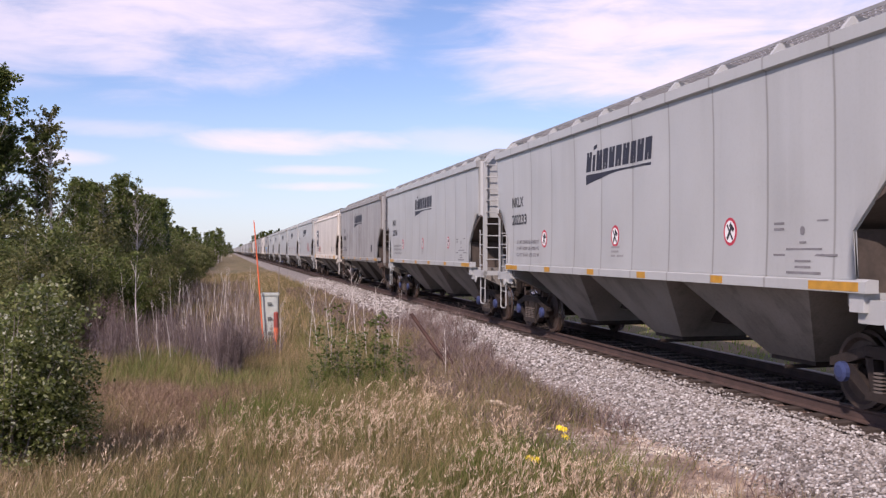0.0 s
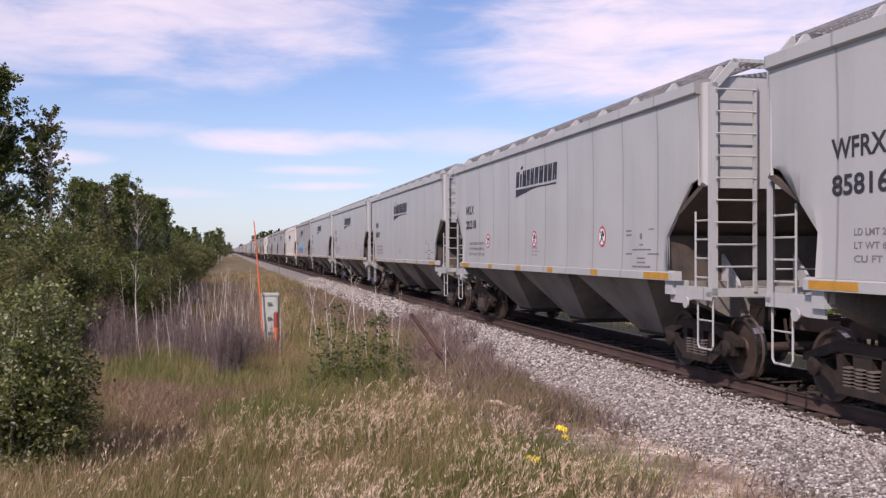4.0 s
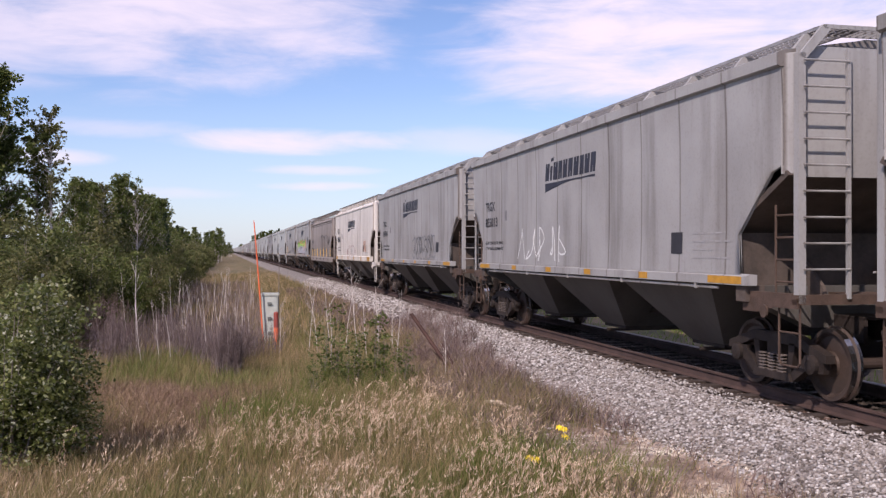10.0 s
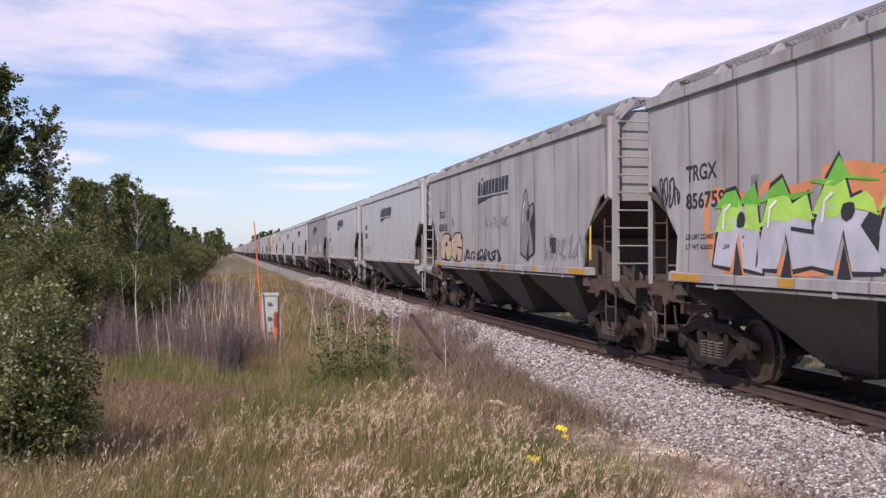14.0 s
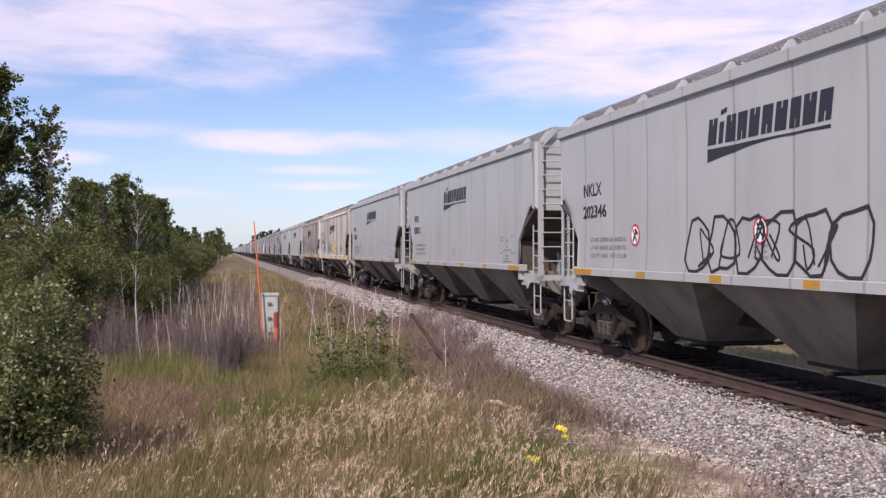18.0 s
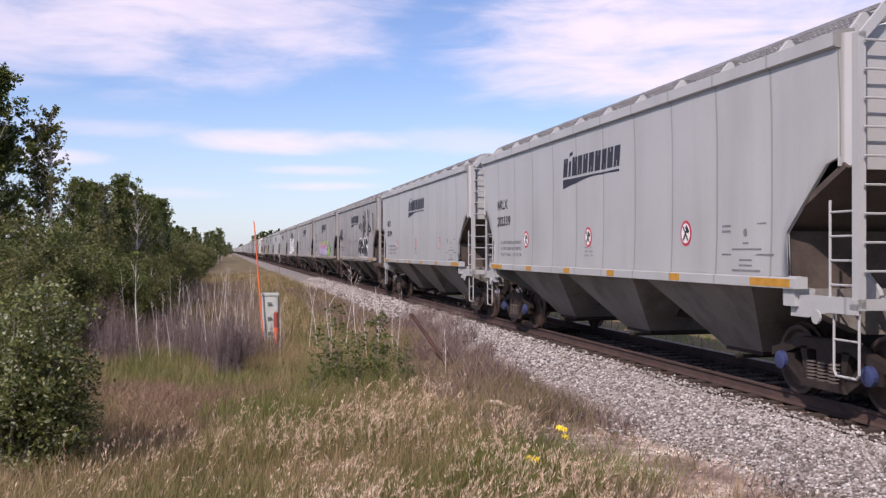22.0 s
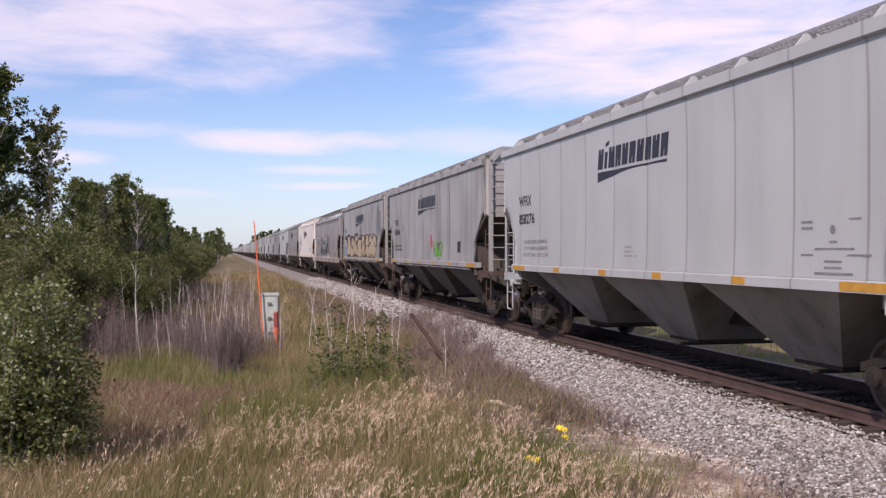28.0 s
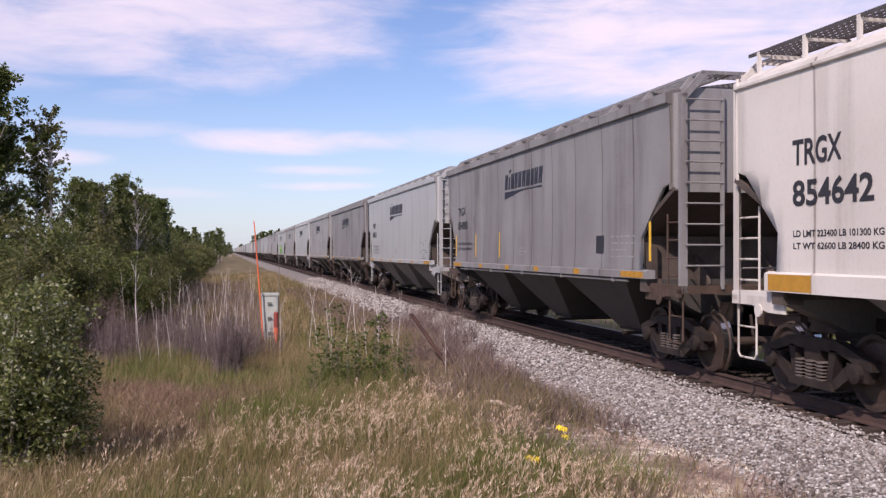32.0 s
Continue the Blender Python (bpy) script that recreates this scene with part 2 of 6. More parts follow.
def build_ground():
    fine = [-2.85, -2.6, -2.3, -1.95, -1.6, -1.4, -1.25, -0.65, 0.0, 0.65, 1.25, 1.4, 1.6, 1.95, 2.3, 2.6, 2.85]
    xs = sorted(set([round(v, 3) for v in spread(-1600, 1600, 0.35, 120, -6.0, 1.1) if not -2.9 < v < 2.9] + fine))
    ys = spread(-400, 4000, 0.45, 150, 10.0, 1.08)
    verts = [(x, y, ground_z(x, y)) for y in ys for x in xs]
    n = len(xs)
    faces = [(j * n + i, j * n + i + 1, (j + 1) * n + i + 1, (j + 1) * n + i) for j in range(len(ys) - 1) for i in range(n - 1)]
    m, nt, b, N, L = shader("verge_soil")
    tc, sep = N("ShaderNodeTexCoord"), N("ShaderNodeSeparateXYZ")
    L(tc.outputs["Object"], sep.inputs[0])
    n1, n2 = N("ShaderNodeTexNoise"), N("ShaderNodeTexNoise")
    n1.inputs["Scale"].default_value, n1.inputs["Detail"].default_value = 0.45, 6
    n2.inputs["Scale"].default_value, n2.inputs["Detail"].default_value = 9.0, 6
    L(tc.outputs["Object"], n1.inputs[0]), L(tc.outputs["Object"], n2.inputs[0])
    grass = ramp(N, [(0.3, (0.075, 0.08, 0.03)), (0.48, (0.14, 0.11, 0.05)), (0.62, (0.22, 0.155, 0.085)), (0.75, (0.15, 0.13, 0.055))])
    L(n1.outputs[0], grass.inputs[0])
    grav = ramp(N, [(0.3, (0.14, 0.12, 0.11)), (0.7, (0.31, 0.28, 0.265))])
    L(n2.outputs[0], grav.inputs[0])
    ab = N("ShaderNodeMath")
    ab.operation = "ABSOLUTE"
    L(sep.outputs[0], ab.inputs[0])
    edge = N("ShaderNodeMath")
    edge.operation = "MULTIPLY_ADD"
    edge.inputs[1].default_value = 0.9
    L(n1.outputs[0], edge.inputs[0]), L(ab.outputs[0], edge.inputs[2])
    mr = N("ShaderNodeMapRange")
    mr.inputs["From Min"].default_value, mr.inputs["From Max"].default_value = 3.15, 3.45
    L(edge.outputs[0], mr.inputs[0])
    mix = N("ShaderNodeMix")
    mix.data_type = "RGBA"
    # bed between the rails: oily, with the train's shade put into its colour
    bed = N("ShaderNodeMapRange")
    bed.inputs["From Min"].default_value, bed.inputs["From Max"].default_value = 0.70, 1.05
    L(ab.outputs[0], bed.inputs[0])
    oily_shade = N("ShaderNodeMix")
    oily_shade.data_type = "RGBA"
    oily_shade.inputs["A"].default_value = (0.045, 0.036, 0.031, 1)
    L(bed.outputs[0], oily_shade.inputs["Factor"]), L(grav.outputs[0], oily_shade.inputs["B"])
    L(mr.outputs[0], mix.inputs["Factor"]), L(oily_shade.outputs["Result"], mix.inputs["A"]), L(grass.outputs[0], mix.inputs["B"])
    fine_mul = N("ShaderNodeMix")
    fine_mul.data_type, fine_mul.blend_type = "RGBA", "MULTIPLY"
    fine_mul.inputs["Factor"].default_value = 0.7
    dark = ramp(N, [(0.3, (0.45, 0.45, 0.45)), (0.65, (1.1, 1.1, 1.1))])
    L(n2.outputs[0], dark.inputs[0])
    L(mix.outputs["Result"], fine_mul.inputs["A"]), L(dark.outputs[0], fine_mul.inputs["B"])
    L(fine_mul.outputs["Result"], b.inputs["Base Color"])
    bp = N("ShaderNodeBump")
    bp.inputs["Strength"].default_value, bp.inputs["Distance"].default_value = 0.8, 0.06
    L(n2.outputs[0], bp.inputs["Height"]), L(bp.outputs[0], b.inputs["Normal"])
    b.inputs["Roughness"].default_value = 0.95
    tagged(new("ground", mesh_from("ground", verts, faces, m, True)), "rough grass verge with a raised gravel track bed", "ground", kind="structure")


build_ground()

RUST = plain("rail_rust", (0.07, 0.04, 0.033), 0.85, 0.0, 0.4, 3.0)
RAIL_TOP = plain("rail_head", (0.10, 0.062, 0.052), 0.6, 0.25, 0.3, 4.0)
TIE_WOOD = plain("tie_wood", (0.055, 0.038, 0.031), 0.9, 0.0, 0.5, 5.0, 0.5)
STONE = island("ballast_stone", [(0.0, (0.075, 0.062, 0.056)), (0.25, (0.20, 0.172, 0.158)), (0.5, (0.30, 0.262, 0.238)), (0.82, (0.385, 0.362, 0.352)), (1.0, (0.60, 0.57, 0.55))], 0.85)

# near-black stone: oil stain plus painted shade from the train above
OILY_SHADED_STONE = island("oily_shaded_stone", [(0.0, (0.016, 0.013, 0.011)), (0.6, (0.034, 0.027, 0.023)), (1.0, (0.07, 0.056, 0.048))], 0.9)
RUST_STONE = island("rust_stained_stone", [(0.0, (0.05, 0.031, 0.024)), (0.5, (0.11, 0.07, 0.055)), (1.0, (0.22, 0.165, 0.14))], 0.9)


def build_track():
    y0, y1 = -70.0, 1600.0
    prof = [(-0.07, -0.17), (0.07, -0.17), (0.07, -0.155), (0.012, -0.135), (0.01, -0.045), (0.036, -0.03), (0.036, -0.004), (0.03, 0.0),
            (-0.03, 0.0), (-0.036, -0.004), (-0.036, -0.03), (-0.01, -0.045), (-0.012, -0.135), (-0.07, -0.155)]
    for x in (-0.753, 0.753):
        sh = Shape().prism([(x + a, z) for a, z in prof], 1, y0, y1)
        me = sh.mesh("rail", RUST)
        me.materials.append(RAIL_TOP)
        for p in me.polygons:
            if p.normal.z > 0.9 and abs(p.center.z) < 0.002:
                p.material_index = 1
        tagged(new("rail", me), "rust-brown steel rail with a worn bright head", "rail", "rails of the line", "structure")
    bed = tagged(new("track_ties"), "weathered dark timber cross ties under the rails", "railway ties", kind="structure")
    tie = Shape().box(-1.3, -0.11, -0.34, 1.3, 0.11, -0.172).mesh("tie", TIE_WOOD)
    rest = Shape()
    k, y = 0, 4.0
    while y < 700:
        wob = rand(-0.05, 0.05)
        if k < 280:
            o = part("tie", tie, None, bed)
            o.matrix_basis = pose(wob, y, rand(-0.012, 0.008), 0, 0, rand(-1.2, 1.2))
        else:
            rest.box(-1.3 + wob, y - 0.11, -0.34, 1.3 + wob, y + 0.11, -0.172)
        y += 0.53
        k += 1
    o = part("tie_row", rest, TIE_WOOD, bed)
    o["kind"] = "stuff"


build_track()


def rock_shapes(n):
    out = []
    for k in range(n):
        bm = bmesh.new()
        bmesh.ops.create_icosphere(bm, subdivisions=1, radius=1.0)
        pts = []
        sx, sy, sz = rand(0.8, 1.3), rand(0.7, 1.1), rand(0.55, 0.8)
        for v in bm.verts:
            j = rand(0.55, 1.22)
            pts.append((v.co.x * sx * j, v.co.y * sy * j, v.co.z * sz * j))
        bm.verts.ensure_lookup_table()
        out.append((np.array(pts), np.array([[v.index for v in f.verts] for f in bm.faces])))
        bm.free()
    return out


def scatter(shapes, places):
    """One mesh of many copies of small shapes; places: x, y, z, size, turn, kind."""
    vs, fs, k = [], [], 0
    for x, y, z, s, a, i in places:
        p, f = shapes[i]
        c, d = math.cos(a), math.sin(a)
        q = np.empty_like(p)
        q[:, 0] = x + s * (p[:, 0] * c - p[:, 1] * d)
        q[:, 1] = y + s * (p[:, 0] * d + p[:, 1] * c)
        q[:, 2] = z + s * p[:, 2]
        vs.append(q)
        fs.append(f + k)
        k += len(p)
    return np.concatenate(vs), np.concatenate(fs)


def fast_mesh(name, v, f, material, smooth=False):
    """Mesh from arrays whose faces all have the same number of corners."""
    me = bpy.data.meshes.new(name)
    n, c = f.shape
    me.vertices.add(len(v))
    me.vertices.foreach_set("co", np.ascontiguousarray(v, dtype=np.float32).ravel())
    me.loops.add(n * c)
    me.loops.foreach_set("vertex_index", np.ascontiguousarray(f, dtype=np.int32).ravel())
    me.polygons.add(n)
    me.polygons.foreach_set("loop_start", np.arange(0, n * c, c, dtype=np.int32))
    if smooth:
        me.polygons.foreach_set("use_smooth", np.ones(n, dtype=bool))
    me.materials.append(material)
    me.update(calc_edges=True)
    me.validate()
    return me


def build_ballast():
    shapes = rock_shapes(8)
    places = []
    for lo, hi, count, size in ((5, 16, 25000, 0.0215), (16, 32, 17000, 0.030), (32, 75, 12000, 0.046)):
        for k in range(count):
            y = rand(lo, hi)
            x = -rand(1.06, 2.95 + 0.3 * fbm(0, y, 0.6, 4.0) - 0.12 * smooth_step(15, 10, y))
            if -x > 2.75 and random.random() < 0.55:
                continue
            if -x < 1.34 and random.random() < 0.42 + 0.5 * smooth_step(1.34, 1.06, -x):
                continue
            s = size * rand(0.45, 1.5)
            places.append((x, y, max(ground_z(x, y), -0.18 if -x < 1.34 else -9) + s * 0.25, s, rand(0, 6.28), random.randrange(8)))
    # stones in the cribs, rust-stained towards the rail; the tie ends stay bare
    stained, oily_shade = [], []
    for k in range(5200):
        y = 4.0 + 0.53 * (int(115 * random.random() ** 1.6) + 0.5) + rand(-0.13, 0.13)
        x = -rand(0.80, 1.36)
        s = (0.022 + 0.0006 * y) * rand(0.6, 1.3)
        (stained if random.random() < 0.75 - 1.3 * (-x - 0.8) else places).append((x, y, -0.215, s, rand(0, 6.28), random.randrange(8)))
    # packed between the rails, almost hiding the ties; their black includes the train's shade
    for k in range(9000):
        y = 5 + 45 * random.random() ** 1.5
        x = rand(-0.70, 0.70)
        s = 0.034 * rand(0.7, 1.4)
        oily_shade.append((x, y, -0.185, s, rand(0, 6.28), random.randrange(8)))
    v, f = scatter(shapes, stained)
    tagged(new("stained_ballast", fast_mesh("stained_ballast", v, f, RUST_STONE)), "rust-stained brown ballast against the rail", "ballast", kind="stuff")
    v, f = scatter(shapes, oily_shade)
    tagged(new("oily_ballast", fast_mesh("oily_ballast", v, f, OILY_SHADED_STONE)), "greasy ballast packed between the rails, painted black for train shade", "ballast", kind="stuff")
    v, f = scatter(shapes, places)
    tagged(new("ballast", fast_mesh("ballast", v, f, STONE)), "grey and pinkish crushed stone ballast along the rails", "ballast", kind="stuff")


build_ballast()

# ---- the grain train ----
SPEED = 20.15
STEEL_DARK = plain("truck_steel", (0.036, 0.025, 0.021), 0.75, 0.3, 0.5, 5.0, 0.3)
STEEL_RUST = plain("rusty_steel", (0.095, 0.060, 0.045), 0.8, 0.2, 0.4, 5.0, 0.3)
WHEEL_STEEL = plain("wheel_steel", (0.085, 0.058, 0.047), 0.6, 0.4, 0.4, 4.0)
TREAD_STEEL = plain("wheel_tread", (0.6, 0.58, 0.56), 0.25, 1.0, 0.15, 4.0)
GALV = plain("galvanised_grating", (0.32, 0.31, 0.31), 0.6, 0.4, 0.25, 6.0)
GRAT_DARK = plain("dark_grating", (0.10, 0.09, 0.09), 0.7, 0.4, 0.3, 6.0)
AMBER = plain("amber_reflector", (0.50, 0.25, 0.035), 0.4, 0.0, 0.2, 8.0)
YELLOW = plain("yellow_reflector", (0.85, 0.50, 0.05), 0.4, 0.0, 0.2, 8.0)
INK = plain("stencil_ink", (0.028, 0.027, 0.034), 0.6, 0.0, 0.3, 5.0)
GREY_INK = plain("faded_ink", (0.20, 0.19, 0.20), 0.7, 0.0, 0.3, 5.0)
PALE_INK = plain("worn_ink", (0.31, 0.30, 0.30), 0.7, 0.0, 0.2, 5.0)
NAVY = plain("navy_paint", (0.021, 0.021, 0.034), 0.55, 0.0, 0.25, 3.0)
WHITE = plain("white_paint", (0.8, 0.79, 0.78), 0.5, 0.0, 0.1, 4.0)
RED = plain("red_paint", (0.55, 0.04, 0.07), 0.5, 0.0, 0.2, 4.0)
BLUE_CAP = plain("blue_bearing_cap", (0.045, 0.06, 0.15), 0.45, 0.2, 0.2, 6.0)

LIVERY = {
    "new": (car_paint("new_light_grey_paint", (0.42, 0.425, 0.425), (0.20, 0.19, 0.175), 0.16, 0.16, 0.42), "clean light grey"),
    "grey": (car_paint("aged_grey_paint", (0.355, 0.348, 0.345), (0.12, 0.10, 0.088), 0.58, 0.34, 0.55), "weathered grey"),
    "dark": (car_paint("dull_grey_paint", (0.275, 0.267, 0.268), (0.10, 0.085, 0.078), 0.5, 0.36, 0.6), "dull dark grey"),
    "cream": (car_paint("faded_cream_paint", (0.63, 0.585, 0.535), (0.27, 0.215, 0.175), 0.40, 0.20, 0.55, 1.7644), "faded cream"),
    "white": (car_paint("chalky_white_paint", (0.69, 0.645, 0.60), (0.22, 0.175, 0.145), 0.42, 0.20, 0.55, 1.7644), "chalky off-white"),
    "streak": (car_paint("stained_tan_paint", (0.41, 0.35, 0.318), (0.085, 0.064, 0.056), 0.80, 0.55, 0.65, 1.7644), "brown-streaked tan"),
    "sooty": (car_paint("sooty_cream_paint", (0.58, 0.525, 0.48), (0.13, 0.10, 0.085), 0.62, 0.26, 0.6, 1.7644), "soot-stained tan"),
    "drab": (car_paint("drab_grey_paint", (0.29, 0.272, 0.268), (0.13, 0.108, 0.10), 0.5, 0.38, 0.65, 2.2686), "drab brownish grey"),
    "taupe": (car_paint("dusty_taupe_paint", (0.29, 0.255, 0.238), (0.13, 0.10, 0.085), 0.50, 0.40, 0.65, 2.2686), "dusty taupe"),
}
# dirty hopper paint, darkened further to carry the shade beneath the car bodies
UNDER_SHADED = {k: car_paint("hopper_" + k, tuple(c * f for c in (0.160, 0.146, 0.134)), (0.05, 0.042, 0.037), 0.5, 0.5, 0.65, 50.0)
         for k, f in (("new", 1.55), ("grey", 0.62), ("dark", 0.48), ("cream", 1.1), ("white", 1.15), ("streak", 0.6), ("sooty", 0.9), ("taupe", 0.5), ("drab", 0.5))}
# brown grime, dark enough to paint in the shade of the recessed car ends
GRIME_SHADE = plain("grimy_shaded_end_paint", (0.088, 0.066, 0.055), 0.8, 0.0, 0.45, 2.5, 0.2)

# per shape: coupled length, body half length, body offset, origin of the lettering, truck offset, half width, eave, sill bottom, sill top, walkway height, raised walkway, bulge, panels
FORMS = {
    "A": dict(L=16.93, B=7.55, mid=0.25, u0=7.77, truck=6.48, W=1.60, eave=4.13, sill0=1.43, sill1=1.57, top=4.62, raised=False, bulge=0.0, panels=11, fascia=True),
    "B": dict(L=17.75, B=7.94, mid=0.17, u0=8.10, truck=7.02, W=1.60, eave=4.0, sill0=1.38, sill1=1.62, top=4.46, raised=True, bulge=0.03, panels=9, fascia=False),
    "C": dict(L=17.75, B=7.94, mid=0.17, u0=8.10, truck=7.02, W=1.62, eave=3.86, sill0=1.16, sill1=1.46, top=4.43, raised=True, bulge=0.10, panels=7, fascia=False),
}
PILLOW = 0.026


def side_x(F, z):
    k = (z - F["sill1"]) / (F["eave"] - F["sill1"])
    return F["W"] - F["bulge"] + F["bulge"] * math.sin(math.pi * min(1, max(0, 0.15 + 0.7 * k))) - (0.10 * max(0, k - 0.8) if F["bulge"] > 0.05 else 0)


def half_end(F, z):
    """Half length of the side sheet at a height: cut back low down at both ends."""
    B = F["B"]
    if z >= 2.93:
        return B
    if z >= 2.86:
        return B - 0.25 * (2.93 - z) / 0.07
    if z >= 2.10:
        return B - 0.25 - 0.78 * (2.86 - z) / 0.76
    return B - 1.03 + 0.05 * (2.10 - z) / 0.5


def pillow(F, y, z):
    """How far a panel bellies out between its seams."""
    ph = ((y / F["B"] + 1) / 2 * F["panels"]) % 1.0
    k = min(1.0, max(0.0, (z - F["sill1"]) / (F["eave"] - F["sill1"])))
    fade = min(1.0, 4 * k, 4 * (1 - k))
    return PILLOW * (1 - fade + fade * math.sin(math.pi * ph) ** 0.6) if 0.001 < ph < 0.999 else PILLOW * (1 - fade)


def side_sheet(F, side):
    zs = sorted({F["sill1"], 1.85, 2.10, 2.45, 2.86, 2.93, 3.25, 3.6, F["eave"] - 0.12, F["eave"]})
    n = F["panels"]
    us = [(-1 + 2 * k / (n * 6)) for k in range(n * 6 + 1)]
    S = Shape()
    rows = []
    for inner in (0, 1):
        for z in zs:
            e = half_end(F, z)
            row = []
            for u in us:
                y = u * F["B"]
                x = side_x(F, z) - PILLOW + pillow(F, y, z) - inner * 0.03
                row.append(len(S.v))
                S.v.append((side * x, max(-e, min(e, y)), z))
            rows.append(row)
    m = len(zs)
    for j in range(m - 1):
        for i in range(len(us) - 1):
            q = (rows[j][i], rows[j][i + 1], rows[j + 1][i + 1], rows[j + 1][i])
            S.f.append(q if side > 0 else q[::-1])
            w = (rows[m + j][i], rows[m + j + 1][i], rows[m + j + 1][i + 1], rows[m + j][i + 1])
            S.f.append(w if side > 0 else w[::-1])
    return S


def roof_shape(F):
    e, W, t, B = F["eave"], F["W"], F["top"], F["B"]
    if F["fascia"]:
        loop = [(-W - 0.02, e), (-W - 0.055, e + 0.02), (-W - 0.055, e + 0.17), (-W + 0.02, e + 0.2), (-0.5, t - 0.13), (0.5, t - 0.13),
                (W - 0.02, e + 0.2), (W + 0.055, e + 0.17), (W + 0.055, e + 0.02), (W + 0.02, e)]
    else:
        w2 = side_x(F, e) + 0.015
        loop = [(-w2, e), (-w2 - 0.02, e + 0.015), (-w2 - 0.02, e + 0.05), (-w2 + 0.03, e + 0.07), (-w2 + 0.05, e + 0.12), (-w2 + 0.12, e + 0.13), (-w2 + 0.3, e + 0.25), (-0.9, e + 0.36), (-0.4, e + 0.41),
                (0.4, e + 0.41), (0.9, e + 0.36), (w2 - 0.3, e + 0.25), (w2 - 0.12, e + 0.13), (w2 - 0.05, e + 0.12), (w2 - 0.03, e + 0.07), (w2 + 0.02, e + 0.05), (w2 + 0.02, e + 0.015), (w2, e)]
    return Shape().prism(loop, 1, -B, B)


def ladder(p0, p1, across, rungs, r=0.017, stiles=True):
    """Stiles from p0 to p1 and beside them, with rungs between."""
    p0, p1, a = Vector(p0), Vector(p1), Vector(across)
    S = Shape()
    if stiles:
        S.bar(p0, p1, 0.019, 6), S.bar(p0 + a, p1 + a, 0.019, 6)
    for k in range(rungs):
        q = p0.lerp(p1, (k + 0.5) / rungs)
        S.bar(q, q + a, r, 6)
    return S


def hopper_bay(F, y, half, low):
    """A chute: sloping plates that narrow to an outlet."""
    W = F["W"] - 0.10
    z1 = F["sill0"] + 0.06
    t = [(-W, y - half, z1), (W, y - half, z1), (W, y + half, z1), (-W, y + half, z1)]
    bx, by = 0.62, 0.55
    b = [(-bx, y - by, low), (bx, y - by, low), (bx, y + by, low), (-bx, y + by, low)]
    return Shape().add(t + b, [(0, 1, 2, 3), (7, 6, 5, 4), (0, 4, 5, 1), (1, 5, 6, 2), (2, 6, 7, 3), (3, 7, 4, 0)])


WHEEL_PROFILE = [(0.0, 0.13), (0.02, 0.16), (0.25, 0.17), (0.35, 0.36), (0.0, 0.40), (0.0, 0.452), (0.55, 0.458), (0.72, 0.485), (1.0, 0.485), (1.0, 0.39), (0.65, 0.36), (0.7, 0.15), (0.85, 0.13)]


def wheelset_mesh():
    S = Shape()
    S.wheel(-0.83, -0.69, 0, 0, WHEEL_PROFILE, 28)
    S.wheel(0.83, 0.69, 0, 0, WHEEL_PROFILE, 28)
    S.bar((-1.08, 0, 0), (1.08, 0, 0), 0.075, 12)
    for sx in (-1, 1):
        for k in range(3):
            a = k * math.tau / 3
            S.bar((sx * 1.07, 0.045 * math.cos(a), 0.045 * math.sin(a)), (sx * 1.105, 0.045 * math.cos(a), 0.045 * math.sin(a)), 0.016, 6)
    me = S.mesh("wheelset", WHEEL_STEEL)
    me.materials.append(TREAD_STEEL)
    for p in me.polygons:
        r = math.hypot(p.center.y, p.center.z)
        if r > 0.44 and abs(p.normal.x) < 0.6:
            p.material_index = 1
    return me


def side_frame_mesh(sx):
    """Cast truck side frame with its windows, in the y-z plane."""
    x0, x1 = sx * 0.93, sx * 1.06
    S = Shape()
    top = [(-1.16, 0.50), (-1.16, 0.60), (-0.95, 0.66), (-0.50, 0.80), (0.50, 0.80), (0.95, 0.66), (1.16, 0.60), (1.16, 0.50), (0.98, 0.52), (0.52, 0.66), (-0.52, 0.66), (-0.98, 0.52)]
    S.prism(top, 0, x0, x1)
    for s in (-1, 1):
        S.prism([(s * 0.98, 0.57), (s * 0.72, 0.55), (s * 0.36, 0.27), (s * 0.46, 0.20), (s * 0.82, 0.42)], 0, x0, x1)
        S.prism([(s * 0.30, 0.28), (s * 0.40, 0.28), (s * 0.50, 0.68), (s * 0.36, 0.68)], 0, x0, x1)
        S.prism([(s * 0.70, 0.36), (s * 1.08, 0.36), (s * 1.10, 0.56), (s * 0.68, 0.56)], 0, sx * 0.96, sx * 1.05)
    S.prism([(-0.46, 0.19), (0.46, 0.19), (0.40, 0.29), (-0.40, 0.29)], 0, x0, sx * 1.10)
    return S


def spring_mesh(sx):
    S = Shape()
    for y in (-0.22, 0.0, 0.22):
        for k in range(6):
            z = 0.30 + k * 0.042
            S.prism([(y + 0.09 * math.cos(a), z + 0.014 * math.sin(a)) for a in [i * math.tau / 6 for i in range(6)]], 0, sx * 0.94, sx * 1.10)
    return S


